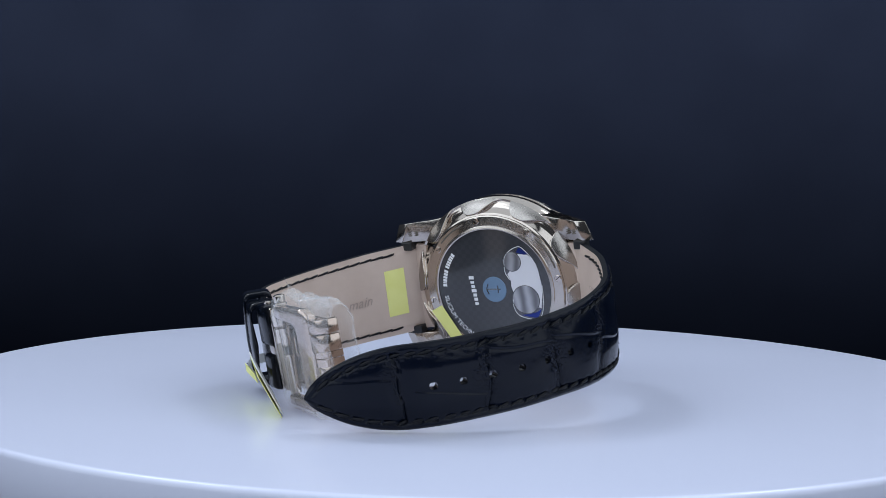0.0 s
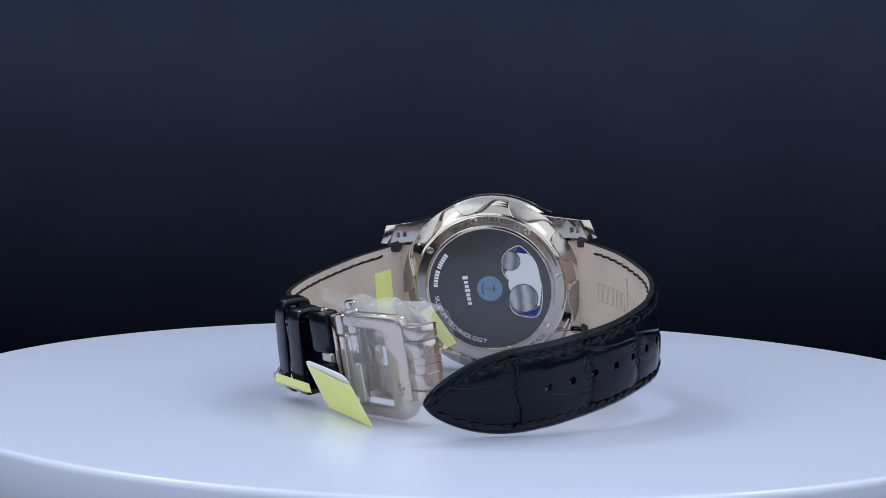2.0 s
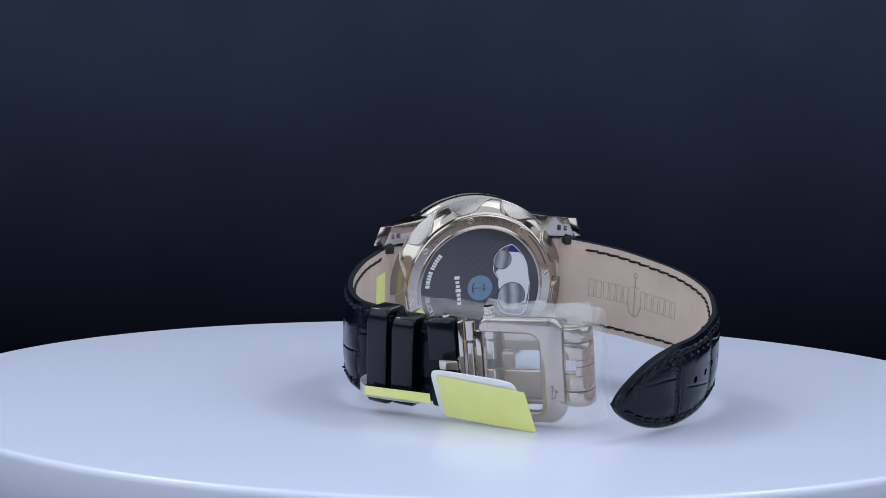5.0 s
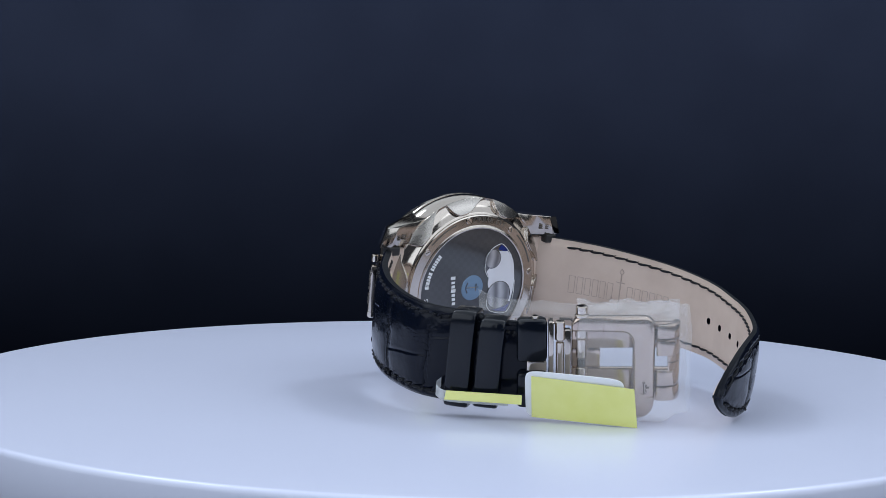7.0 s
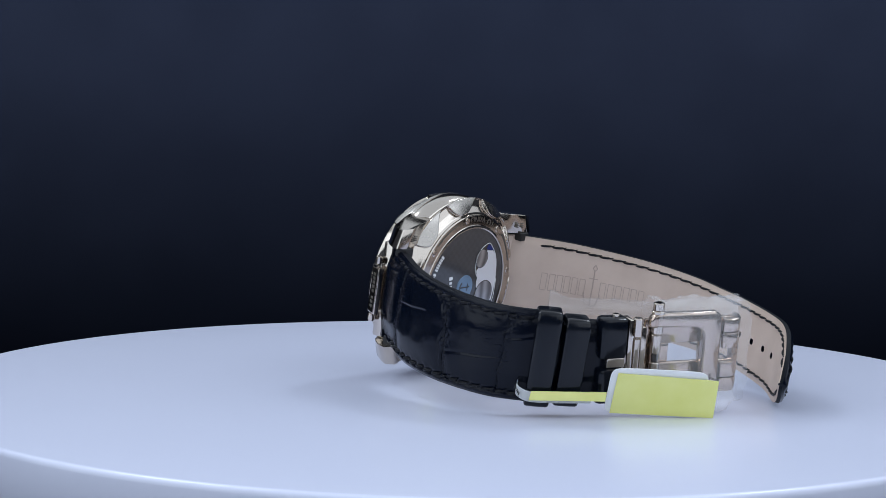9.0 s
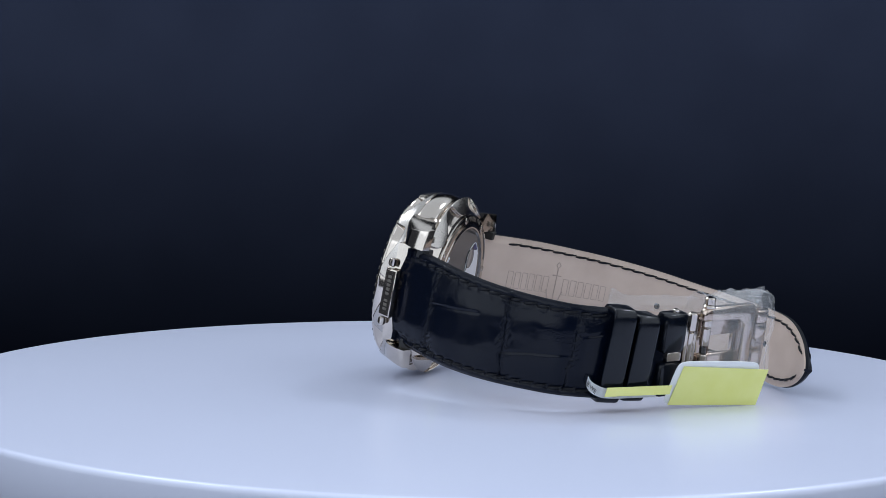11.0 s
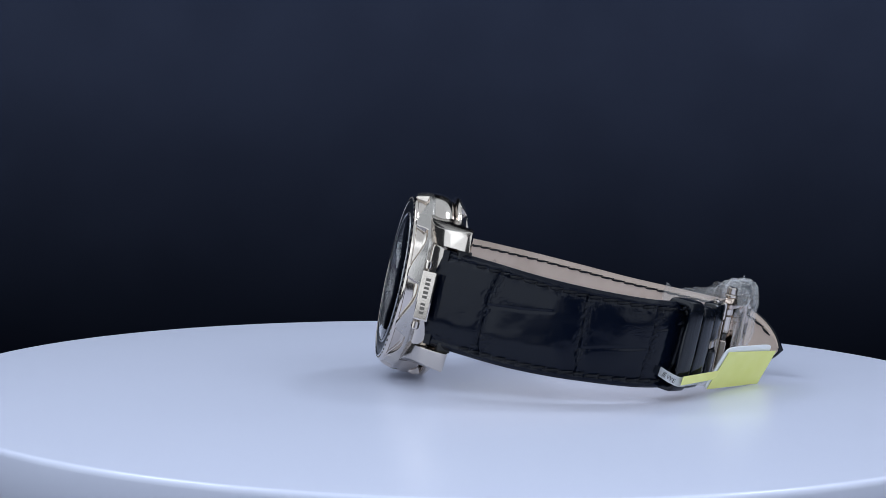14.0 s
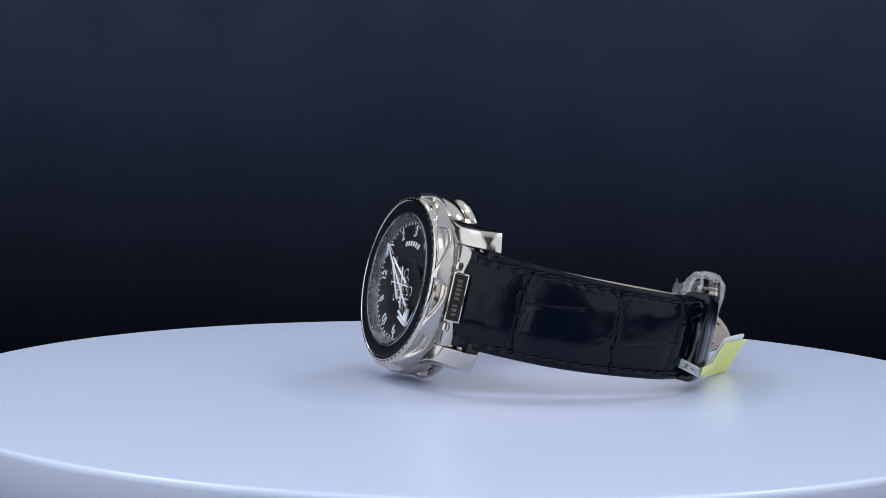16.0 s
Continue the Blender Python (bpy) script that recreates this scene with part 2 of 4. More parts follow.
def strap_half(name, path, side, half_width, centre, thick, creases, holes=(), label=""):
    """One strap half. path: outer side in plan (mm); side: 1 or -1, which way is out; half_width, centre, thick: of the length s (mm)."""
    step = 0.33
    _, length = spline([(x, y, 0) for x, y in path], 10)
    ns = int(length / step) + 1
    line, _ = spline([(x, y, 0) for x, y in path], ns)
    nv = 72
    out_dir = []
    for i in range(ns):
        d = (line[min(i + 1, ns - 1)] - line[max(i - 1, 0)]).normalized()
        out_dir.append(Vector((d.y, -d.x, 0)) * side)
    lead = 2.4  # how far the strap runs on between the lugs
    at = [-lead + (length + lead) * i / (ns - 1) for i in range(ns)]

    def surface(s, v, inner):
        """Point at length s and v from -1 to 1 across."""
        f = min(max(s / length * (ns - 1), 0), ns - 1.001)
        i = int(f)
        p, o = line[i].lerp(line[i + 1], f - i), out_dir[i].lerp(out_dir[i + 1], f - i).normalized()
        if s < 0:
            p = line[0] + (line[1] - line[0]).normalized() * s
        z = centre(s) + v * half_width(s)
        edge = abs(v)
        rim = ramp(edge, 0.8, 0.95)
        if inner:
            h = -thick(s) + 0.25 * rim
        else:
            w = half_width(s)
            stitch = abs(edge * w - (w - 1.7))
            h = -0.75 * ramp(edge, 0.35, 1.0) * min(thick(s) / 3.0, 1.0) - 0.5 * ramp(edge, 0.93, 1.0)
            h -= 0.22 * (1 - ramp(stitch, 0.2, 0.7))
            h -= 0.1 * (1 - ramp(stitch, 0.3, 1.3)) * math.cos(2 * math.pi * s / 3.1) + 0.05 * (1 - ramp(stitch, 0.5, 2.0)) * noise.noise(Vector((s * 1.9, v * 9.0, 3.0)))
            for cs, lean, bow, depth in creases:
                off = s - cs - lean * v * 5 - bow * v * v * 3 - 0.6 * noise.noise(Vector((cs, v * 2.5, 1.7)))
                for shift, deep, wide, wob in ((0.0, 0.85, 0.45, 0.0), (1.0, 0.32, 0.36, 0.7), (-0.9, 0.22, 0.36, 0.8), (1.9, 0.14, 0.34, 1.0)):
                    dist = abs(off - shift - wob * noise.noise(Vector((cs + shift * 3, v * 5, 6.1))))
                    h -= depth * deep * (1 - ramp(dist, 0.0, wide)) * (1 - ramp(edge, 0.82, 0.97))
                h -= depth * 0.4 * math.exp(-(off / 2.2) ** 2) * (1 - rim)
            for j, (cs, lean, bow, depth) in enumerate(creases):
                shift = (1.8, -3.2, 3.4)[j % 3]
                dist = abs(v * half_width(s) - shift - 0.14 * (s - cs) - 1.6 * noise.noise(Vector((s * 0.09, cs, 4.2))))
                h -= 0.17 * (1 - ramp(dist, 0.0, 0.38)) * (1 - ramp(abs(s - cs - 8.0), 6.5, 8.5)) * (1 - rim)
            h += 0.05 * noise.noise(Vector((s * 0.28, v * 3.0, 5.0)))
            h += 0.012 * noise.noise(Vector((s * 1.1, v * w * 0.9, 2.0))) * (1 - rim)
        q = p + o * h
        return Vector((q.x, q.y, z)) * MM

    def worn(s, v):
        """How wrinkled the grain is there, 0 to 1."""
        near = min(abs(s - q[0] - q[1] * v * 5 - q[2] * v * v * 3 - 0.5) for q in creases)
        w = half_width(s)
        spot = ramp(noise.noise(Vector((s * 0.16, v * 1.6, 7.7))), -0.05, 0.45)
        return min(math.exp(-(near / 0.9) ** 2) * 0.9 + 0.8 * spot * math.exp(-near / 3.5) + 0.4 * math.exp(-((abs(v) * w - (w - 1.7)) / 1.1) ** 2), 1.0)

    bm = bmesh.new()
    worn_layer, flat_layer = bm.verts.layers.float.new("worn"), bm.verts.layers.float_vector.new("strap_mm")
    cut = {}
    for hs, hr in holes:
        ci = round((hs + lead) / (length + lead) * (ns - 1))
        for i in range(ci - 3, ci + 3):
            for k in range(nv // 2 - 3, nv // 2 + 3):
                cut[(i, k)] = hs
    grids = []
    for inner in (False, True):
        g = [[bm.verts.new(surface(at[i], 2 * k / nv - 1, inner)) for k in range(nv + 1)] for i in range(ns)]
        grids.append(g)
        for i in range(ns):
            for k in range(nv + 1):
                v = 2 * k / nv - 1
                g[i][k][worn_layer] = worn(at[i], v)
                g[i][k][flat_layer] = Vector((at[i], v * half_width(at[i]), 0))
        for i in range(ns - 1):
            for k in range(nv):
                if (i, k) not in cut:
                    f = bm.faces.new((g[i][k], g[i + 1][k], g[i + 1][k + 1], g[i][k + 1]))
                    f.material_index = 1 if inner else 0
    o, n = grids
    for i in range(ns - 1):
        for k in (0, nv):
            bm.faces.new((o[i][k], o[i + 1][k], n[i + 1][k], n[i][k])).material_index = 2
    for k in range(nv):
        bm.faces.new((o[0][k], o[0][k + 1], n[0][k + 1], n[0][k]))
        bm.faces.new((o[-1][k], o[-1][k + 1], n[-1][k + 1], n[-1][k]))
    for hs, hr in holes:
        ci, ck = round((hs + lead) / (length + lead) * (ns - 1)), nv // 2
        loop = ([(ci - 3, ck - 3 + j) for j in range(6)] + [(ci - 3 + j, ck + 3) for j in range(6)]
                + [(ci + 3, ck + 3 - j) for j in range(6)] + [(ci + 3 - j, ck - 3) for j in range(6)])
        circles = []
        for g, inner in ((o, False), (n, True)):
            ring = []
            for i, k in loop:
                ds, dv = at[i] - at[ci], (2 * k / nv - 1) * half_width(hs)
                ang = math.atan2(dv, ds)
                c = surface(at[ci] + hr * math.cos(ang), hr * math.sin(ang) / half_width(hs), inner)
                ring.append(bm.verts.new(c))
            for j in range(24):
                a, b = loop[j], loop[(j + 1) % 24]
                f = bm.faces.new((g[a[0]][a[1]], g[b[0]][b[1]], ring[(j + 1) % 24], ring[j]))
                f.material_index = 1 if inner else 0
            circles.append(ring)
        for j in range(24):
            bm.faces.new((circles[0][j], circles[0][(j + 1) % 24], circles[1][(j + 1) % 24], circles[1][j]))
    bmesh.ops.remove_doubles(bm, verts=bm.verts, dist=1e-6)
    ob = part(name, bm, [LEATHER, LINING, EDGE_LEATHER], watch, label, smooth=50)

    def basis(s, v, inner):
        """Place and axes (along, out, across) on the strap."""
        e = 0.3
        p = surface(s, v, inner)
        a = (surface(min(s + e, length), v, inner) - surface(max(s - e, 0), v, inner)).normalized()
        c = Vector((0, 0, 1))
        c = (c - a * c.dot(a)).normalized()
        u = c.cross(a) * side * -1
        if inner:
            u = -u
        return p, a, u, c
    return ob, surface, basis, length


def stitch_mesh():
    bm = bmesh.new()
    pts = [(-1.6, -0.3), (-1.2, 0.02), (-0.45, 0.24), (0.45, 0.24), (1.2, 0.02), (1.6, -0.3)]
    tube(bm, [Vector((x * MM, 0, y * MM)) for x, y in pts], [0.2 * MM, 0.33 * MM, 0.4 * MM, 0.38 * MM, 0.3 * MM, 0.18 * MM], 6)
    # the second strand crosses over the end
    tube(bm, [Vector(q) * MM for q in ((1.05, -0.3, -0.2), (1.35, -0.12, 0.12), (1.75, 0.08, 0.12), (2.05, 0.22, -0.2))], [0.14 * MM, 0.22 * MM, 0.22 * MM, 0.14 * MM], 5)
    return bm


first_stitch = None


def stitches(owner, basis, rows, inner, pitch=3.1, tilt=10):
    """rows: (list of (s, v)) along which stitches lie."""
    global first_stitch
    for row in rows:
        curve, total = spline([(s, v, 0) for s, v in row], 400)
        prev = None
        length_so_far = 0.0
        nxt = 0.0
        for q in curve:
            p, a, u, c = basis(q.x, q.y, inner)
            if prev is not None:
                length_so_far += (p - prev).length / MM
                if length_so_far >= nxt:
                    along = (p - prev).normalized()
                    w = along.cross(u).normalized() * -1
                    u2 = w.cross(along) * -1
                    if u2.dot(u) < 0:
                        u2, w = -u2, -w
                    m = Matrix.Translation(p) @ Matrix((along, u2.cross(along), u2)).transposed().to_4x4() @ pose(0, 0, 0 if inner else -0.00004, 0, 0, tilt * (0.6 if inner else 1)) @ Matrix.Diagonal((1.0, 0.75, 0.75, 1) if inner else (0.86, 0.8, 0.8, 1))
                    if first_stitch is None:
                        first_stitch = part("stitch", stitch_mesh(), THREAD, owner, smooth=60)
                        first_stitch.matrix_basis = m
                    else:
                        again(first_stitch, owner, m)
                    nxt += pitch
            prev = p


# the long half, with its pointed free end
TAIL = [(-23.5, -4.5), (-28.3, 1.5), (-33.8, 9), (-38.2, 18), (-41, 26), (-42, 34), (-41.4, 42), (-38.9, 49.5), (-34.9, 58), (-29.2, 66), (-22.6, 73.3), (-15, 78.7), (-7.3, 82.8), (-0.2, 85.6)]
_, TAIL_LEN = spline([(x, y, 0) for x, y in TAIL], 10)


def tail_half_width(s):
    w = 11.0 - 2.6 * ramp(s, 5, 70)
    left = TAIL_LEN - s
    u = min(max(left / 21.0, 0), 1)
    return max(w * math.sin(0.5 * math.pi * u ** 0.75) ** 0.85, 0.3)


def tail_centre(s):
    return 0.0 + 0.8 * ramp(s, 20, 70) + 1.6 * ramp(s, 55, TAIL_LEN)


def tail_thick(s):
    return 2.9 - 0.6 * ramp(s, 4, 40) - 0.4 * ramp(s, TAIL_LEN - 12, TAIL_LEN)


HOLE_S = [TAIL_LEN - 24.8 - 6.35 * i for i in range(7)]
tail_creases = [(TAIL_LEN - d, lean, bow, 0.55) for d, lean, bow in ((18.5, 0.1, 0.1), (36.8, -0.1, 0.2), (53, 0.15, -0.1), (68, -0.1, 0.15), (83, 0.1, 0.1), (98, -0.15, 0.1), (113, 0.12, 0.0))]
tail, tail_surface, tail_basis, _ = strap_half("long_strap", TAIL, -1, tail_half_width, tail_centre, tail_thick, tail_creases,
                                               [(s, 0.85) for s in HOLE_S], "black alligator strap half with seven holes and a pointed tip")


def edge_row(half_width, inset, s0, s1, sign, count=40):
    return [(s, sign * max(half_width(s) - inset, 0.0) / half_width(s)) for s in (s0 + (s1 - s0) * k / (count - 1) for k in range(count))]


for inner in (False, True):
    rows = [edge_row(tail_half_width, 1.7, 8.5, TAIL_LEN - 3.4, sg) for sg in (1, -1)]
    stitches(tail, tail_basis, rows, inner)

# the short half, which carries the clasp
SHORT = [(23.5, -5.5), (28.3, 1.2), (33.2, 8.2), (37.3, 17), (39.6, 25), (40.6, 33), (40.2, 39), (38, 44), (34.2, 49.2), (30, 53.4), (24.8, 58.0)]
_, SHORT_LEN = spline([(x, y, 0) for x, y in SHORT], 10)


def short_half_width(s):
    return 11.0 - 1.2 * ramp(s, 5, 55) - 1.2 * ramp(s, SHORT_LEN - 13, SHORT_LEN - 11)


def short_centre(s):
    return 2.6 * ramp(s, 18, SHORT_LEN)


def short_thick(s):
    return 2.9 - 0.4 * ramp(s, 4, 40)


short_creases = [(11.5, 0.1, 0.35, 0.6), (34, -0.12, 0.15, 0.55), (50, 0.1, 0.1, 0.4)]
short, short_surface, short_basis, _ = strap_half("short_strap", SHORT, 1, short_half_width, short_centre, short_thick, short_creases,
                                                  (), "short black alligator strap half with beige lining")
for inner in (False, True):
    rows = [edge_row(short_half_width, 1.6, 8.5, SHORT_LEN - 19.5, sg) for sg in (1, -1)]
    stitches(short, short_basis, rows, inner)


# keepers: two leather loops round the short half
def keeper(s, width, out, low):
    p, a, u, c = short_basis(s, 0.0, False)
    hw = short_half_width(s) + 0.45
    zc = short_centre(s)
    lo, hi = -short_thick(s) - 1.2, out
    bm = bmesh.new()
    outline = []
    for k in range(72):
        ang = 2 * math.pi * k / 72
        cx, cz = math.cos(ang), math.sin(ang)
        e = 0.34
        outline.append(((lo + hi) / 2 + (hi - lo) / 2 * math.copysign(abs(cx) ** e, cx), (hw if cz > 0 else hw - low) * math.copysign(abs(cz) ** 0.22, cz)))
    t = 1.25
    rings = []
    prof = [(-width / 2, 0), (-width / 2 + 0.12, 0.22), (-width / 2 + 0.5, 0.36), (0, 0.4), (width / 2 - 0.5, 0.36), (width / 2 - 0.12, 0.22), (width / 2, 0), (width / 2 - 0.1, -t + 0.4), (-width / 2 + 0.1, -t + 0.4)]
    for al, gr in prof:
        ring = []
        for ou, ac in outline:
            mid = (lo + hi) / 2
            d = Vector((ou - mid, ac)).normalized()
            q = p + a * al * MM + u * (ou + d.x * gr) * MM + Vector((0, 0, 1)) * ((ac + d.y * gr) * MM)
            ring.append(bm.verts.new(q))
        rings.append(ring)
    n = len(outline)
    for i in range(len(rings)):
        A, B = rings[i], rings[(i + 1) % len(rings)]
        for k in range(n):
            bm.faces.new((A[k], A[(k + 1) % n], B[(k + 1) % n], B[k]))
    part("keeper", bm, KEEPER_LEATHER, watch, "glossy black leather keeper loop", smooth=50)


keeper(SHORT_LEN - 15.0, 5.0, 2.8, 0.7)
keeper(SHORT_LEN - 9.2, 5.0, 2.6, 0)

# ---- case ----
def B(b, n, a):
    """A place on the watch: b towards the long strap half, n out of the back, a up (mm)."""
    return Vector((-b, n, a)) * MM


def glyphs(text, size):
    """The letters of a text as (mesh copy, advance start, width) in mm, built-in font."""
    out, x = [], 0.0
    for ch in text:
        if ch == " ":
            x += 0.32 * size
            continue
        cu = bpy.data.curves.new("letter", "FONT")
        cu.body, cu.size, cu.resolution_u = ch, size * 1.4 * MM, 3
        cu.extrude = 0.03 * MM
        ob = bpy.data.objects.new("letter", cu)
        scene.collection.objects.link(ob)
        bpy.context.view_layer.update()
        me = bpy.data.meshes.new_from_object(ob.evaluated_get(bpy.context.evaluated_depsgraph_get()))
        bpy.data.objects.remove(ob)
        bpy.data.curves.remove(cu)
        xs = [v.co.x for v in me.vertices]
        w = (max(xs) - min(xs)) / MM
        out.append((me, x - min(xs) / MM, w))
        x += w + 0.16 * size
    return out, x - 0.16 * size


def join_glyph(bm, me, m):
    k = len(bm.verts)
    bm.from_mesh(me)
    bm.verts.ensure_lookup_table()
    for v in bm.verts[k:]:
        v.co = m @ v.co


def line_text(text, size, m, stretch=1.0):
    """A straight line of text, centred, in the plane of m."""
    bm = bmesh.new()
    gl, total = glyphs(text, size)
    for me, x, w in gl:
        join_glyph(bm, me, m @ Matrix.Translation(((x - total / 2) * stretch * MM, -size / 2 * MM, 0)))
        bpy.data.meshes.remove(me)
    return bm


def back_frame(phi, r, y):
    """On the case back at angle phi (radians, as seen from behind): x along the reading way, y towards the centre, z out."""
    c, s = math.cos(phi), math.sin(phi)
    m = Matrix(((s, c, 0, -r * c * MM), (0, 0, 1, y * MM), (c, -s, 0, r * s * MM), (0, 0, 0, 1)))
    return m


def arc_text_back(text, size, r, phi0, y):
    """Text round the case back, letter tops to the centre, from angle phi0 (degrees) onwards."""
    bm = bmesh.new()
    gl, total = glyphs(text, size)
    for me, x, w in gl:
        phi = radians(phi0) + (x + w / 2) / r
        join_glyph(bm, me, back_frame(phi, r, y) @ Matrix.Translation((-(w / 2) * MM - min(v.co.x for v in me.vertices), -size / 2 * MM, 0)))
        bpy.data.meshes.remove(me)
    return bm


def arc_bars_back(widths, height, r, phi0, y, thick=0.08):
    """Plain bars in place of unreadable or brand lettering."""
    bm = bmesh.new()
    s = 0.0
    for w in widths:
        if w > 0:
            box(bm, (-w / 2 * MM, -height / 2 * MM, 0), (w / 2 * MM, height / 2 * MM, thick * MM), 0, back_frame(radians(phi0) + (s + w / 2) / r, r, y))
        s += abs(w) + 0.17
    return bm


def disc(r, y0, y1, cx=0.0, cz=0.0, segments=40):
    bm = turned_solid([(r, y0), (r - min(0.1, r * 0.1), y1), (0.01, y1)], segments)
    bmesh.ops.translate(bm, vec=Vector((cx, 0, cz)) * MM, verts=bm.verts)
    return bm


GREY_RING = rough_vary(material("grey_inner_ring", (0.26, 0.26, 0.27), 0.25, 0.85), 300, 0.2, 0.3)
ENGRAVED = material("engraved_metal", (0.14, 0.125, 0.11), 0.45, 0.6)
CARBON_W = material("carbon_weave", (0.05, 0.052, 0.058), 0.1, specular_ior_level=0.8)
BLUE_PLATE = material("blue_plate", (0.02, 0.04, 0.22), 0.2, 0.6)
SILVER = rough_vary(material("silvered_plate", (0.74, 0.74, 0.77), 0.35, 0.3), 800, 0.28, 0.42)
WHEEL = material("striped_wheel", (0.45, 0.45, 0.46), 0.3, 0.9)
EMBLEM = material("tinted_emblem", (0.16, 0.25, 0.36), 0.12, 0.3)
RUBBER = relief(material("black_leather_end", (0.01, 0.01, 0.011), 0.5), "noise", 900, 0.2, 0.0002)


def carbon(m):
    mp = node(m, "ShaderNodeMapping", Scale=(1, 1, 1))
    link(m, coords(m), mp.inputs["Vector"])
    ch = node(m, "ShaderNodeTexChecker", Scale=900.0)
    ch.inputs["Color1"].default_value, ch.inputs["Color2"].default_value = (0.038, 0.040, 0.045, 1), (0.042, 0.044, 0.05, 1)
    link(m, mp.outputs[0], ch.inputs["Vector"])
    link(m, ch.outputs["Color"], shader(m).inputs["Base Color"])


carbon(CARBON_W)


def stripes(m, a, b, scale):
    w = node(m, "ShaderNodeTexWave", Scale=scale, Distortion=5.0)
    link(m, coords(m), w.inputs["Vector"])
    r = m.node_tree.nodes.new("ShaderNodeValToRGB")
    r.color_ramp.elements[0].color, r.color_ramp.elements[1].color = (*a, 1), (*b, 1)
    link(m, w.outputs["Fac"], r.inputs["Fac"])
    link(m, r.outputs["Color"], shader(m).inputs["Base Color"])


stripes(WHEEL, (0.2, 0.2, 0.21), (0.5, 0.5, 0.51), 90)


def ring_mesh(profile_at, segments=1260):
    """Rings of (radius, y, raised) points in mm that change with the angle, closed round the y axis; raised faces take the second finish."""
    bm = bmesh.new()
    grid, raised = [], []
    for k in range(segments):
        a = 2 * math.pi * k / segments
        prof = profile_at(a)
        grid.append([bm.verts.new((r * MM * math.cos(a), y * MM, r * MM * math.sin(a))) for r, y, up in prof])
        raised.append([up > 0.96 for r, y, up in prof])
    for k in range(segments):
        j = (k + 1) % segments
        p, q = grid[k], grid[j]
        for i in range(len(p) - 1):
            f = bm.faces.new((p[i], p[i + 1], q[i + 1], q[i]))
            f.material_index = int(raised[k][i] and raised[k][i + 1] and raised[j][i])
    return bm


def bezel_profile(a):
    """The bezel: a flank with ten raised leaves, each swept forward to a rounded tip, and sunk facets between them."""
    u = ((9.3 - math.degrees(a)) / 36.0) % 1.0
    edge = -10.5 - 2.75 * (ramp(u, 0.26, 0.97) + 1 - ramp(u, 0.0, 0.13))
    edge = max(edge, -13.2)
    prof = [(18.9, -12.4, 0), (18.86, -13.6, 0), (19.0, -13.95, 0), (19.2, -13.97, 0), (19.85, -13.66, 0)]
    for i in range(45):
        y = -13.6 + 4.5 * i / 44
        r = 19.95 + 1.45 * ((y + 13.6) / 4.5) ** 0.75
        leaf = ramp(y, edge - 0.14, edge + 0.2)
        sunk = ramp(y, -13.1, -12.85) * (1 - leaf)
        r += 0.42 * leaf * (1 - 0.5 * ramp(y, -10.0, -9.1))
        r += sunk * (20.1 - 0.05 * (y + 12.8) - r)
        prof.append((r, y, leaf))
    return prof + [(21.0, -9.0, 0), (20.2, -8.95, 0)]


def rim_profile(a):
    """The winding rim of the back: ten raised leaves over a hollow slope."""
    u = ((111.0 - 180.0 + math.degrees(a)) / 36.0) % 1.0
    head = 1 - min(u / 0.2, 1.0)
    inner = 21.9 - 3.1 * math.sqrt(1 - head * head) + 3.0 * ramp(u, 0.3, 0.86)
    prof = [(18.2, -2.8, 0), (18.32, -1.3, 0)]
    for i in range(40):
        r = 18.35 + 3.65 * i / 39
        leaf = ramp(r, inner - 0.12, inner + 0.26)
        d = r - 18.75
        y = -0.42 - 0.5 * d - 0.085 * d * abs(d) - (0.6 + 0.55 * math.sin(math.pi * min(max(d / 3.0, 0), 1))) * (1 - leaf)
        prof.append((r - 0.25 * (1 - leaf) * ramp(r, 20.5, 21.7), y, leaf))
    return prof + [(21.9, -3.3, 0), (21.5, -3.8, 0), (20.4, -4.1, 0)]


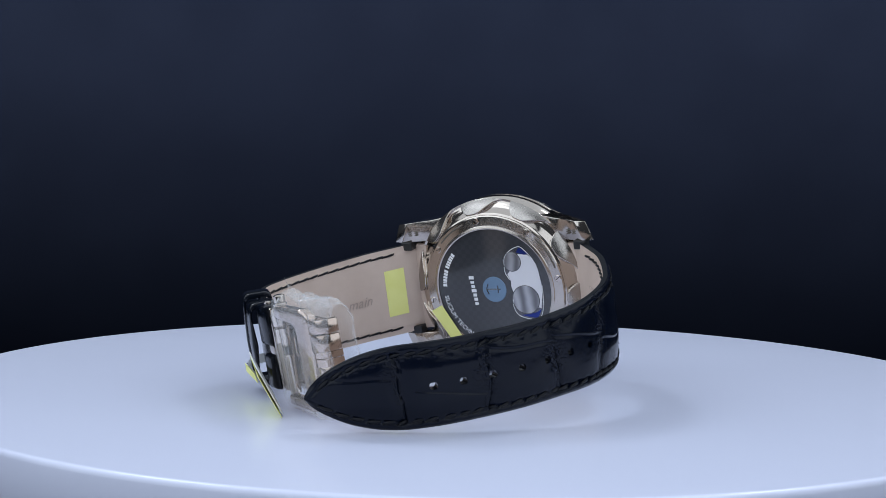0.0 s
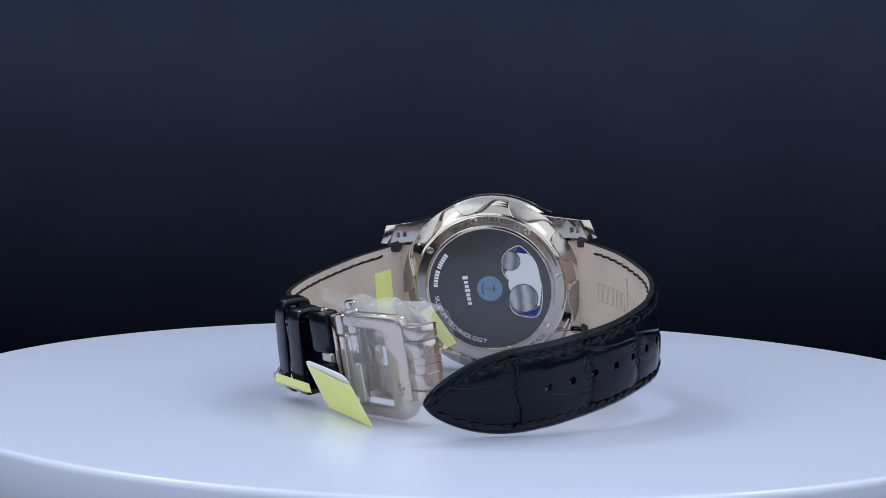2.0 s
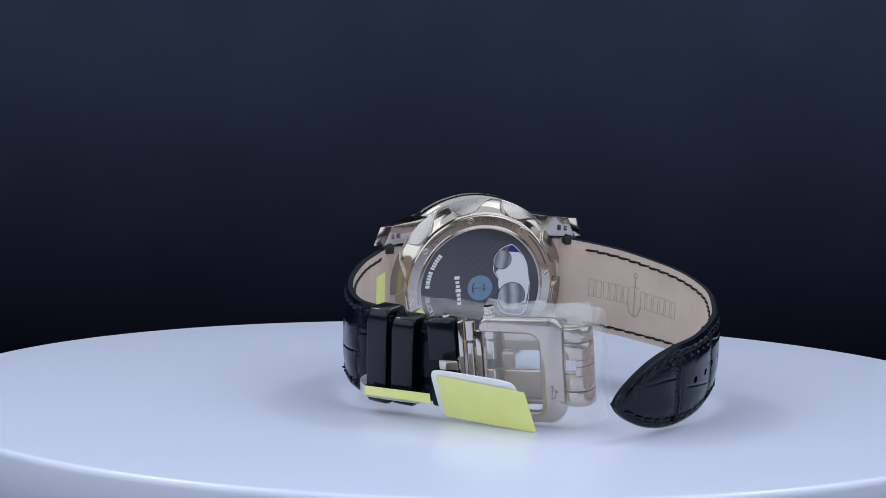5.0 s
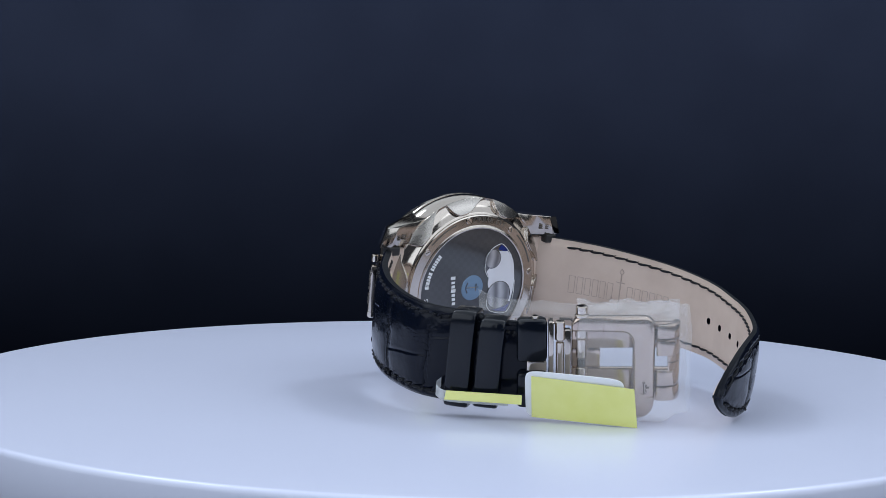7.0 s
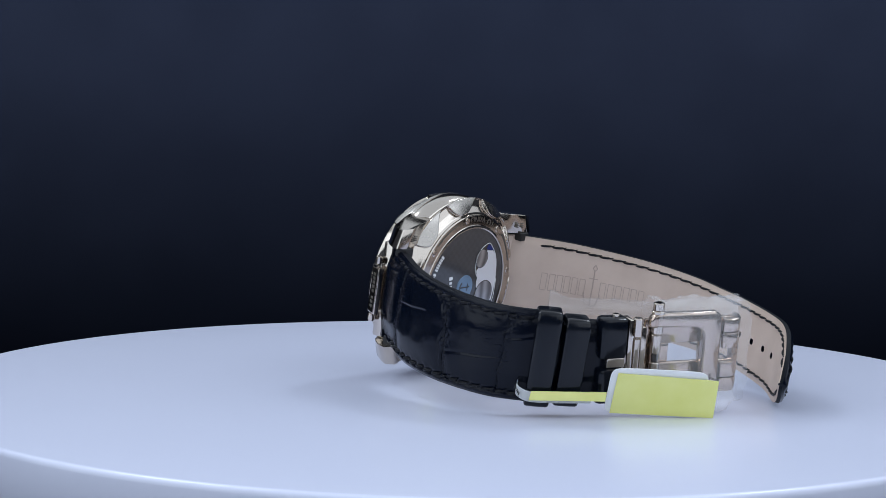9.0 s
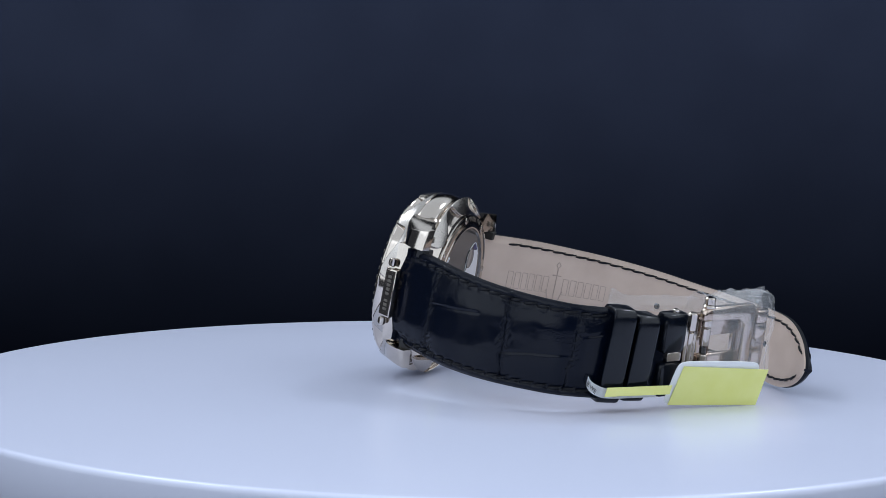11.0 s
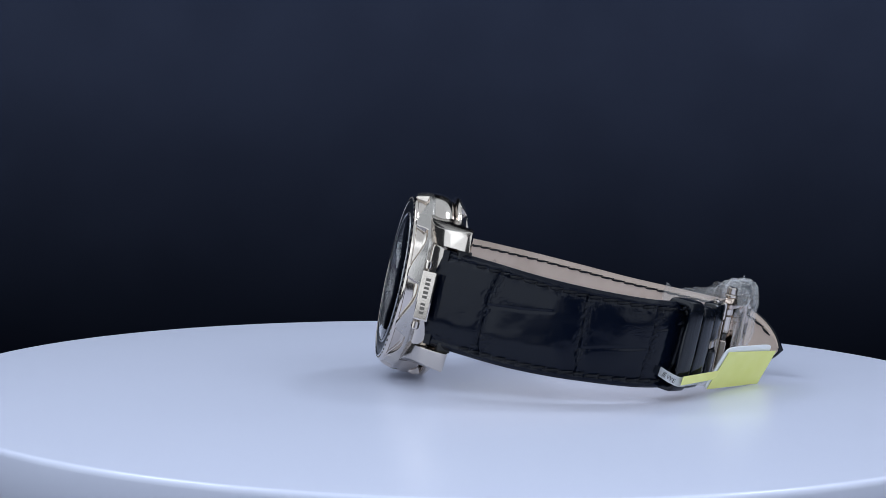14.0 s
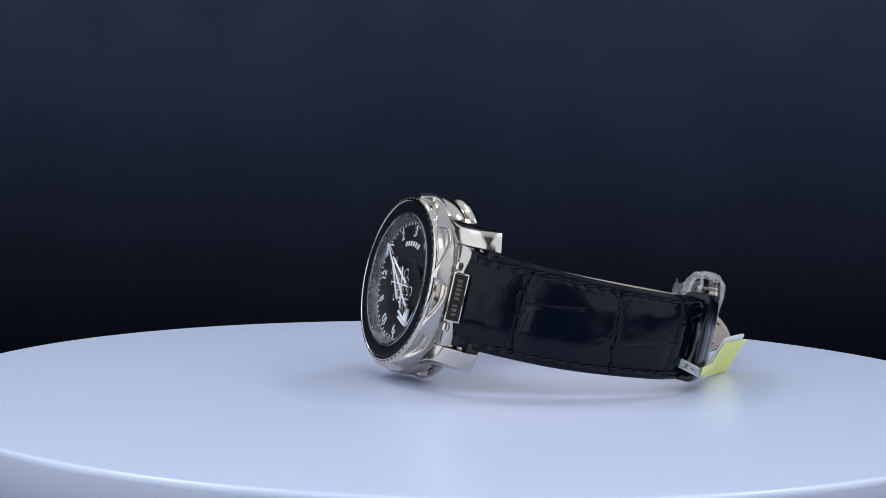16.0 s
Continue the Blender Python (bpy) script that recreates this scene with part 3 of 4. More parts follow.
def build_case():
    body, rr = lathe([(16.2, -12.4), (19.0, -12.2), (19.6, -11.3), (20.6, -10.4), (21.3, -9.6), (21.65, -8.8), (21.8, -7.9), (21.82, -6.9), (21.7, -5.9), (21.4, -5.1), (21.0, -4.55), (20.5, -4.35), (20.0, -4.2), (19.4, -3.6), (19.3, -2.6), (16.2, -2.55), (16.2, -12.4)], 200)
    part("case_body", body, SATIN, watch, "white gold case middle with a barrel-shaped side", smooth=35)
    bezel = part("bezel", ring_mesh(bezel_profile), [STEEL, BRUSHED], watch, "white gold bezel with ten raised waves", smooth=75)
    bm, r = lathe([(18.88, -13.2), (18.84, -13.82), (18.5, -13.9), (16.3, -13.75), (16.1, -13.2), (18.88, -13.2)], 160)
    part("bezel_insert", bm, BLACK_RING, bezel, "matt black bezel ring", smooth=25)
    bm, r = lathe([(16.15, -13.6), (15.95, -13.95), (15.6, -13.95), (15.42, -13.6), (15.15, -13.0), (14.95, -12.98), (14.75, -12.5), (14.55, -12.48), (14.35, -12.0), (14.15, -11.98), (13.95, -11.5), (13.8, -11.3), (15.9, -10.0), (16.15, -13.6)], 160)
    part("inner_ring", bm, GREY_RING, bezel, "stepped polished ring inside the crystal", smooth=25)
    bm = bmesh.new()
    for k in range(60):
        a = 2 * math.pi * k / 60
        m = Matrix.Rotation(-a, 4, "Y") @ Matrix.Translation((19.53 * MM, -13.78 * MM, 0)) @ pose(0, 0, 0, 0, 0, 25)
        box(bm, (-0.22 * MM, -0.14 * MM, -0.4 * MM), (0.22 * MM, 0.1 * MM, 0.4 * MM), 0.1 * MM, m, 1)
    ob = part("bezel_notches", bm, ENGRAVED, bezel, "fine notches round the bezel", smooth=40)
    ob["kind"] = "stuff"
    dial = part("dial", turned_solid([(14.2, -11.35), (14.2, -9.6)], 120), DIAL, watch, "black dial with white numerals")
    bm = turned_solid([(15.4, -13.3), (15.4, -13.8), (15.0, -13.97), (8, -14.1), (0.02, -14.15)], 120)
    g = part("crystal", bm, GLASS, watch, "clear sapphire crystal", smooth=30)
    g.visible_shadow = False
    build_dial(dial)
    # back
    bm, r = lathe([(14.95, -0.6), (15.0, 0.02), (15.3, 0.12), (15.75, 0.02), (15.9, -0.12), (18.05, -0.29), (18.3, -0.5), (18.38, -1.2), (18.38, -2.7), (15, -2.7), (14.95, -0.6)], 180)
    ring = part("caseback_ring", bm, SATIN, watch, "polished case back ring with engraved writing and screws", smooth=25)
    part("winding_rim", ring_mesh(rim_profile), [STEEL, BRUSHED], watch, "polished winding rim with ten raised waves", smooth=75)
    window = part("caseback_window", turned_solid([(15.0, -0.7), (15.0, -0.34), (0.02, -0.34)], 120), CARBON_W, watch, "dark carbon-weave plate behind the back glass", smooth=20)
    for k in range(8):
        phi = radians(9.5 + 45 * k)
        x, z = -17.2 * math.cos(phi), 17.2 * math.sin(phi)
        s = part("screw", turned_solid([(0.82, -0.5), (0.82, -0.16), (0.7, -0.08), (0.01, -0.06)], 24), STEEL, ring, smooth=30)
        s.matrix_basis = Matrix.Translation((x * MM, 0, z * MM))
        b2 = bmesh.new()
        box(b2, (-0.6 * MM, -0.07 * MM, -0.11 * MM), (0.6 * MM, -0.03 * MM, 0.11 * MM), 0, pose(x * MM, 0, z * MM, 0, 40 + 53 * k, 0))
        part("slot", b2, ENGRAVED, s).matrix_basis = Matrix.Translation((-x * MM, 0, -z * MM))
    part("lettering", arc_text_back("TO WIND", 1.6, 17.05, 62.0, -0.21), ENGRAVED, ring, "engraved words")
    part("lettering", arc_text_back("SWISS MADE", 1.15, 17.15, -73.0, -0.21), ENGRAVED, ring, "engraved words")
    for p0, p1 in ((18, 46), (112, 138)):
        bm = bmesh.new()
        tube(bm, [Vector((-17.4 * math.cos(radians(p0 + (p1 - p0) * k / 16)), -0.24, 17.4 * math.sin(radians(p0 + (p1 - p0) * k / 16)))) * MM for k in range(17)], 0.2 * MM, 6)
        part("groove", bm, ENGRAVED, ring, smooth=60)
    # what shows in the window
    part("lettering", arc_bars_back([0.62, 0.5, 0.58, 0.5, 0.5, 0.52, -0.25, 0.64, 0.62, 0.58, 0.64, 0.24, 0.64], 1.05, 13.35, 139, -0.34, 0.045), WHITE_PRINT, window, "white bars of a maker's name")
    part("lettering", arc_text_back("SILICIUM TECHNOLOGY", 1.15, 13.35, 187.5, -0.3), WHITE_PRINT, window, "white printed words")
    bm = bmesh.new()
    for i, w in enumerate((1.45, 1.0, 1.25, 1.5, 1.3, 1.4, 1.25)):
        h = 1.3 if i in (0, 3) else 0.95
        z = 2.7 - i * 1.08
        box(bm, Vector((5.9 + 0.12 * z - h / 2 - 0.3, -0.33, z - 0.2)) * MM, Vector((5.9 + 0.12 * z + h / 2 - 0.3, -0.27, z + 0.42 * w)) * MM)
    part("lettering", bm, WHITE_PRINT, window, "white bars of a trade name")
    em = part("emblem", disc(3.2, -0.34, -0.2), EMBLEM, window, "round blue-violet tinted emblem", smooth=20)
    bm = bmesh.new()
    for q in ([(-1.8, 0.1), (1.7, 0.1)], [(-1.5, -1.2), (-2.0, 0.1), (-1.5, 1.4)], [(1.0, -0.8), (1.0, 1.0)]):
        curve = spline([B(b, -0.17, a) for b, a in q], 10)[0]
        tube(bm, curve, 0.14 * MM, 5)
    part("anchor_mark", bm, DARK_STEEL, em, smooth=60)
    lens = [(3.3, 5.1), (3.6, 7.8), (5.1, 9.6), (7.6, 10.6), (9.2, 9.5), (11.0, 7.4), (12.1, 4.6), (12.7, 1.0), (12.5, -4.1), (10.9, -7.2), (6.7, -6.8), (4.9, -5.1), (4.7, -2.4), (4.9, 0.4), (4.4, 2.4), (3.5, 3.9)]
    curve = spline([Vector((-b, a, 0)) for b, a in lens] + [Vector((-lens[0][0], lens[0][1], 0))], 80)[0][:-1]
    part("opening", extrude_outline([(q.x, q.y) for q in curve], -0.345, -0.29), DARK_STEEL, window, "dark opening in the back plate")
    part("works_plate", extrude_outline([(-7.2, 8.8), (-9.6, 8.6), (-11.0, 7.4), (-11.7, 6.1), (-12.1, 4.6), (-12.6, 1.0), (-12.4, -1.8), (-11.9, -4.5), (-9.0, -4.0), (-6.1, -1.5), (-4.9, -0.4), (-4.6, 0.8), (-4.7, 2.1), (-3.9, 3.8), (-5.0, 5.0)], -0.34, -0.27), SILVER, window, "bright silvered plate in the opening")
    for cx, cz, r in ((-5.4, 6.9, 2.35), (-8.1, -2.5, 3.5)):
        wheel = part("wheel", disc(r, -0.34, -0.22, cx, cz), WHEEL, window, "striped round wheel", smooth=20)
        bm = bmesh.new()
        tube(bm, [Vector((cx + r * math.cos(2 * math.pi * k / 48), -0.25, cz + r * math.sin(2 * math.pi * k / 48))) * MM for k in range(48)], 0.1 * MM, 5, True)
        part("wheel_edge", bm, DARK_STEEL, wheel, smooth=60)
    part("blue_plate", extrude_outline([(-7.6, 10.45), (-8.9, 9.6), (-9.9, 8.75), (-8.8, 8.6), (-6.8, 9.2)], -0.34, -0.24), BLUE_PLATE, window)
    part("blue_plate", extrude_outline([(-6.3, -6.3), (-8.6, -6.8), (-10.8, -7.0), (-12.0, -4.7), (-10.6, -5.6), (-8.4, -6.1)], -0.34, -0.24), BLUE_PLATE, window)
    bm = bmesh.new()
    tube(bm, spline([B(b, -0.26, a) for b, a in [q for q in lens[-2:] + lens[:6]]], 40)[0], 0.09 * MM, 5)
    tube(bm, spline([B(b, -0.26, a) for b, a in lens[7:13]], 40)[0], 0.09 * MM, 5)
    part("outline_ring", bm, WHITE_PRINT, window, smooth=60)
    # paper left on the back
    part("yellow_sticker", sheet([(17.7, 0.2, -5.5), (14.7, 0.2, -4.0), (9.0, 0.2, -13.5), (11.6, 0.2, -14.9)], 0.1), PAPER, watch, "pale yellow paper sticker on the case back")


def build_dial(dial):
    bm = bmesh.new()
    for h in range(1, 13):
        phi = radians(180 - 30 * h)
        c, s = math.cos(phi), math.sin(phi)
        m = Matrix(((s, c, 0, 11.5 * c * MM), (0, 0, -1, -11.42 * MM), (-c, s, 0, 11.5 * s * MM), (0, 0, 0, 1)))
        gl, total = glyphs(str(h), 2.3)
        for me, x, w in gl:
            join_glyph(bm, me, m @ Matrix.Translation(((x - total / 2) * MM, -1.0 * MM, 0)))
            bpy.data.meshes.remove(me)
    part("numerals", bm, WHITE_PRINT, dial, "white hour numerals")
    bm = bmesh.new()
    for k in range(60):
        m = Matrix.Rotation(-2 * math.pi * k / 60, 4, "Y")
        long = 0.55 if k % 5 else 0.95
        box(bm, ((13.75 - long) * MM, -11.42 * MM, -0.13 * MM), (13.75 * MM, -11.3 * MM, 0.13 * MM), 0, m)
    part("minute_marks", bm, WHITE_PRINT, dial, "white minute marks")["kind"] = "stuff"
    # the turning works: bridge with arrow tip, struts, wheels
    bridge = bmesh.new()

    def bar(p, q, w, y0, y1):
        p, q = Vector((p[0], 0, p[1])), Vector((q[0], 0, q[1]))
        d = q - p
        m = Matrix.Translation(p * MM) @ Matrix.Rotation(-math.atan2(d.z, d.x), 4, "Y")
        box(bridge, (0, y0 * MM, -w / 2 * MM), (d.length * MM, y1 * MM, w / 2 * MM), 0.08 * MM, m, 1)
    a0 = radians(143)
    e, f = Vector((math.cos(a0), math.sin(a0))), Vector((-math.sin(a0), math.cos(a0)))

    def at(u, v):
        q = e * u + f * v
        return (q.x, q.y)
    for u0, v0, u1, v1, w in ((-9, 0, 9.5, 0.6, 0.75), (-4, 2.6, 7.5, 0.3, 0.6), (-4, -2.6, 7.5, -0.3, 0.6), (-5.4, -3, 2.2, 2.9, 0.5), (-7.4, 2.4, 1.0, -3.0, 0.5), (-8.4, -1.6, -4, 2.0, 0.45),
                              (9.4, 0.4, 12.4, 0.4, 0.6), (10.3, 2.0, 12.7, 0.2, 0.7), (10.3, -1.6, 12.7, 0.5, 0.7)):
        bar(at(u0, v0), at(u1, v1), w * 0.58, -12.9, -12.55)
    part("bridge", bridge, SILVER, dial, "silvered skeleton bridge with arrow tip", smooth=30)
    for u, v, r in ((0, 0, 1.9), (3.6, 0.6, 1.3), (-4.4, 0.4, 2.4), (-1.5, -3.4, 1.2), (1.8, 2.6, 1.0), (-6.5, -2.6, 1.1), (6.0, -0.6, 0.9), (-2.2, 3.0, 1.4), (-7.6, 1.2, 1.3), (-3.2, -2.0, 1.7), (1.4, -1.6, 1.1), (4.6, 1.6, 0.8)):
        x, z = at(u, v)
        bm = bmesh.new()
        tube(bm, [Vector((x + r * math.cos(t), -12.4, z + r * math.sin(t))) * MM for t in (2 * math.pi * k / 32 for k in range(32))], 0.13 * MM, 6, True)
        for k in range(4):
            t = k * math.pi / 4
            box(bm, (-r * MM, -0.08 * MM, -0.12 * MM), (r * MM, 0.08 * MM, 0.12 * MM), 0, Matrix.Translation((x * MM, -12.4 * MM, z * MM)) @ Matrix.Rotation(t, 4, "Y"))
        part("gear_wheel", bm, STEEL, dial, smooth=40)
    part("carrier_plate", disc(6.8, -11.3, -11.8, at(-2.5, 0)[0], at(-2.5, 0)[1]), BLACK_RING, dial, "dark carrier plate", smooth=20)
    hand = bmesh.new()
    for ang, r0, r1, w in ((-57, 7.4, 10.4, 0.0), (-57, 8.8, 11.6, 0.0)):
        a1 = radians(ang)
        for sg in (-1, 1):
            p = (r1 * math.cos(a1), r1 * math.sin(a1))
            q = (r0 * math.cos(a1 + sg * 0.27), r0 * math.sin(a1 + sg * 0.27))
            d = Vector((q[0] - p[0], 0, q[1] - p[1]))
            m = Matrix.Translation((p[0] * MM, 0, p[1] * MM)) @ Matrix.Rotation(-math.atan2(d.z, d.x), 4, "Y")
            box(hand, (0, -12.2 * MM, -0.28 * MM), (d.length * MM, -11.9 * MM, 0.28 * MM), 0.06 * MM, m, 1)
    part("hour_pointer", hand, WHITE_PRINT, dial, "white double chevron pointer")
    bm = bmesh.new()
    for k, w in enumerate((0.7, 0.6, 0.6, 0.6, 0.6, 0.6)):
        phi = radians(108 - 7.5 * k)
        c, s = math.cos(phi), math.sin(phi)
        m = Matrix(((s, c, 0, 8.9 * c * MM), (0, 0, -1, -11.42 * MM), (-c, s, 0, 8.9 * s * MM), (0, 0, 0, 1)))
        box(bm, (-w / 2 * MM, -0.55 * MM, 0), (w / 2 * MM, 0.55 * MM, 0.08 * MM), 0, m)
    part("lettering", bm, WHITE_PRINT, dial, "white bars of a maker's name")


def sheet(corners, thick, round_corners=0.0, bow=0.0):
    """A thin card with the four corners (mm), in order."""
    c = [Vector(q) for q in corners]
    n = (c[1] - c[0]).cross(c[3] - c[0]).normalized()
    bm = bmesh.new()
    k = 16
    lay = []
    for side in (0, 1):
        rows = []
        for i in range(k + 1):
            row = []
            for j in range(k + 1):
                u, v = i / k, j / k
                if round_corners:
                    # pull the corners in along a rounded outline
                    cu, cv = 2 * u - 1, 2 * v - 1
                    over = max(abs(cu), abs(cv)) ** 6 * min(abs(cu), abs(cv)) ** 6
                    u, v = 0.5 + cu / 2 * (1 - round_corners * over), 0.5 + cv / 2 * (1 - round_corners * over)
                q = (c[0] * (1 - u) + c[1] * u) * (1 - v) + (c[3] * (1 - u) + c[2] * u) * v
                q = q + n * (side * thick + bow * (1 - (2 * u - 1) ** 2))
                row.append(bm.verts.new(q * MM))
            rows.append(row)
        lay.append(rows)
        for i in range(k):
            for j in range(k):
                bm.faces.new((rows[i][j], rows[i + 1][j], rows[i + 1][j + 1], rows[i][j + 1]))
    a, b = lay
    for i in range(k):
        for j in (0, k):
            bm.faces.new((a[i][j], a[i + 1][j], b[i + 1][j], b[i][j]))
            bm.faces.new((a[j][i], a[j][i + 1], b[j][i + 1], b[j][i]))
    return bm


build_case()


def lug(sx, sz):
    # outline in the strap plane (x, y), made solid along the crown line; the end slants outwards to the strap
    pts = [(12.5, -10.0), (15.0, -9.9), (17.0, -9.5), (18.8, -8.9), (20.4, -8.05), (21.7, -7.0), (22.8, -5.8), (23.7, -4.5), (24.5, -2.95), (24.9, -1.5), (22.4, -0.75), (20.8, -1.3), (19.2, -2.1), (16.5, -3.0), (12.5, -3.4)]
    bm = bmesh.new()
    f = bm.faces.new([bm.verts.new((sx * x * MM, y * MM, sz * 11.7 * MM)) for x, y in pts])
    r = bmesh.ops.extrude_face_region(bm, geom=[f])
    for v in r["geom"]:
        if isinstance(v, bmesh.types.BMVert):
            x, y = abs(v.co.x) / MM, v.co.y / MM
            v.co.z = sz * (17.5 - 1.3 * (x - 12.5) / 12.4 - 0.2 * max(-1.6 - y, 0.0) * ramp(x, 13, 18)) * MM
    for v in bm.verts:
        x = abs(v.co.x) / MM
        v.co.x += sx * 0.37 * (16.0 - abs(v.co.z) / MM) * ramp(x, 17.5, 22.5) * MM
    bmesh.ops.recalc_face_normals(bm, faces=bm.faces)
    es = [e for e in bm.edges if len(e.link_faces) == 2 and e.calc_face_angle(0) > 0.5]
    bmesh.ops.bevel(bm, geom=es, offset=0.16 * MM, segments=2, profile=0.5, affect="EDGES")
    ob = part("lug", bm, SATIN, watch, smooth=24)
    if sz > 0:
        bm = bmesh.new()
        for k in range(2):
            x = 20.3 + 1.5 * k
            for z in (13.3, 13.75, 14.2):
                box(bm, Vector((sx * x - 0.42, -1.9, z)) * MM, Vector((sx * x + 0.42, -1.32 + 0.42 * k, z + 0.15)) * MM)
        part("hallmark", bm, ENGRAVED, ob, "small stamped hallmarks")


for sx in (-1, 1):
    for sz in (-1, 1):
        lug(sx, sz)
        bm = bmesh.new()
        xs = sorted((sx * 21.6, sx * 24.6))
        zs = sorted((sz * 9.7, sz * 11.75))
        box(bm, Vector((xs[0], -3.5, zs[0])) * MM, Vector((xs[1], -0.5, zs[1])) * MM, 0.25 * MM)
        part("strap_ear", bm, RUBBER, watch)
    bm = bmesh.new()
    xs = sorted((sx * 18.6, sx * 22.0))
    box(bm, Vector((xs[0], -9.2, -11.6)) * MM, Vector((xs[1], -5.6, 11.6)) * MM, 0.5 * MM)
    part("end_link", bm, SATIN, watch, smooth=30)
    bm = bmesh.new()
    xs = sorted((sx * 18.8, sx * 22.6))
    box(bm, Vector((xs[0], -4.4, -10.8)) * MM, Vector((xs[1], -2.9, 10.8)) * MM, 0.4 * MM)
    part("strap_root", bm, LINING, watch, "beige-lined root of the strap between the lugs", smooth=30)
    # the strap runs on between the lugs to the case
    dy = 0.0 if sx > 0 else 0.9
    flat = [(sx * x * MM, (y + dy) * MM) for x, y in ((23.0, -5.3), (21.8, -6.8), (20.0, -6.0), (21.2, -4.0))]
    bm = bmesh.new()
    f = bm.faces.new([bm.verts.new((x, y, -10.9 * MM)) for x, y in flat])
    r = bmesh.ops.extrude_face_region(bm, geom=[f])
    bmesh.ops.translate(bm, vec=(0, 0, 21.8 * MM), verts=[v for v in r["geom"] if isinstance(v, bmesh.types.BMVert)])
    part("strap_core", bm, LEATHER, watch, smooth=30)


def name_plate():
    # hinged plate between the lugs of the short half, leaning with the case side
    bm = bmesh.new()
    m = Matrix.Translation(Vector((23.6, -8.5, -0.1)) * MM) @ pose(0, 0, 0, 0, 0, 65)
    box(bm, Vector((-1.75, -0.6, -5.6)) * MM, Vector((1.75, 0.6, 5.6)) * MM, 0.15 * MM, m)
    plate = part("name_plate", bm, STEEL, watch, "polished hinged plate with dark engraved face", smooth=30)
    bm = bmesh.new()
    box(bm, Vector((-1.5, -0.72, -5.3)) * MM, Vector((1.5, -0.58, 5.3)) * MM, 0.05 * MM, m)
    part("plate_face", bm, STEEL, plate)
    bm = bmesh.new()
    z = 4.2
    for w in (0.8, 0.8, 0.75, 0.85, 0.8, -0.5, 0.7, 0.85, 0.75):
        if w > 0:
            box(bm, Vector((-0.55, -0.78, z - w + 0.08)) * MM, Vector((0.55, -0.71, z - 0.1)) * MM, 0, m)
        z -= abs(w) + 0.2
    part("lettering", bm, ENGRAVED, plate, "engraved bars of a model name")
    for z0, z1 in ((6.0, 7.9), (-7.9, -6.0)):
        bm = bmesh.new()
        tube(bm, [m @ (Vector((-1.0, 0.3, z)) * MM) for z in (z0, z0 + 0.2, z1 - 0.2, z1)], [0.6 * MM, 0.8 * MM, 0.8 * MM, 0.6 * MM], 16)
        tube(bm, [m @ (Vector((-1.0, 0.3, z)) * MM) for z in (z0 + 0.45, z0 + 0.6, z1 - 0.6, z1 - 0.45)], 0.95 * MM, 16)
        part("hinge_barrel", bm, STEEL, plate, smooth=40)


name_plate()
# small stud under the case
bm = turned_solid([(1.7, 0), (1.7, 1.6), (1.4, 2.0), (0.02, 2.15)], 32)
bmesh.ops.transform(bm, matrix=Matrix.Translation(B(-7.6, -5.2, -18.5)) @ pose(0, 0, 0, -90, 15, 0), verts=bm.verts)
part("stud", bm, STEEL, watch, "polished stud at the case edge", smooth=30)


# stamped lining and paper on the short half
def patch(surface, s0, s1, v0, v1, lift, inner, side, steps=10):
    """A thin piece that follows the strap."""
    bm = bmesh.new()
    g = []
    for i in range(steps + 1):
        row = []
        for j in range(5):
            s, v = s0 + (s1 - s0) * i / steps, v0 + (v1 - v0) * j / 4
            p, q = surface(s, v, inner), surface(s, v, not inner)
            row.append(bm.verts.new(p + (p - q).normalized() * lift * MM))
        g.append(row)
    for i in range(steps):
        for j in range(4):
            bm.faces.new((g[i][j], g[i + 1][j], g[i + 1][j + 1], g[i][j + 1]))
    r = bmesh.ops.extrude_face_region(bm, geom=list(bm.faces))
    c = (surface(s0, v0, not inner) - surface(s0, v0, inner)).normalized() * 0.06 * MM
    for v in r["geom"]:
        if isinstance(v, bmesh.types.BMVert):
            v.co += c
    return bm


part("yellow_sticker", patch(short_surface, 5.1, 10.4, 0.52, -0.54, 0.12, True, 1), PAPER, watch, "pale yellow paper sticker on the beige lining")


def stamped_row(surface, s0, s1, count, v0, v1, owner, label, mat):
    bm = bmesh.new()
    step = (s1 - s0) / count
    for k in range(count):
        if k % 7 == 6:
            continue
        b2 = patch(surface, s0 + step * k, s0 + step * (k + 0.72), v0, v1, 0.04, True, 1, 2)
        me = bpy.data.meshes.new("bar")
        b2.to_mesh(me)
        b2.free()
        bm.from_mesh(me)
        bpy.data.meshes.remove(me)
    part("stamp", bm, mat, owner, label)


def stamped_line(surface, pts, owner, mat, r=0.13):
    bm = bmesh.new()
    for (s0, v0), (s1, v1) in zip(pts, pts[1:]):
        tube(bm, [surface(s0 + (s1 - s0) * k / 4, v0 + (v1 - v0) * k / 4, True) for k in range(5)], r * MM, 5)
    part("stamp", bm, mat, owner, smooth=60)


for s0, count in ((8.7, 6), (24.6, 6)):
    width = 12.5 / count
    for k in range(count):
        a, b = s0 + width * k, s0 + width * (k + 0.7)
        v = 0.2
        stamped_line(tail_surface, [(a, -v), (a, v), (b, v), (b, -v), (a, -v)], tail, STAMP, 0.08)
stamped_line(tail_surface, [(22.6, 0.45), (22.6, 0.1), (22.6, -0.42)], tail, STAMP, 0.16)
stamped_line(tail_surface, [(20.4, -0.12), (21.2, -0.38), (22.6, -0.45), (24.0, -0.38), (24.8, -0.12)], tail, STAMP, 0.16)
stamped_line(tail_surface, [(21.4, 0.26), (23.8, 0.26)], tail, STAMP, 0.14)
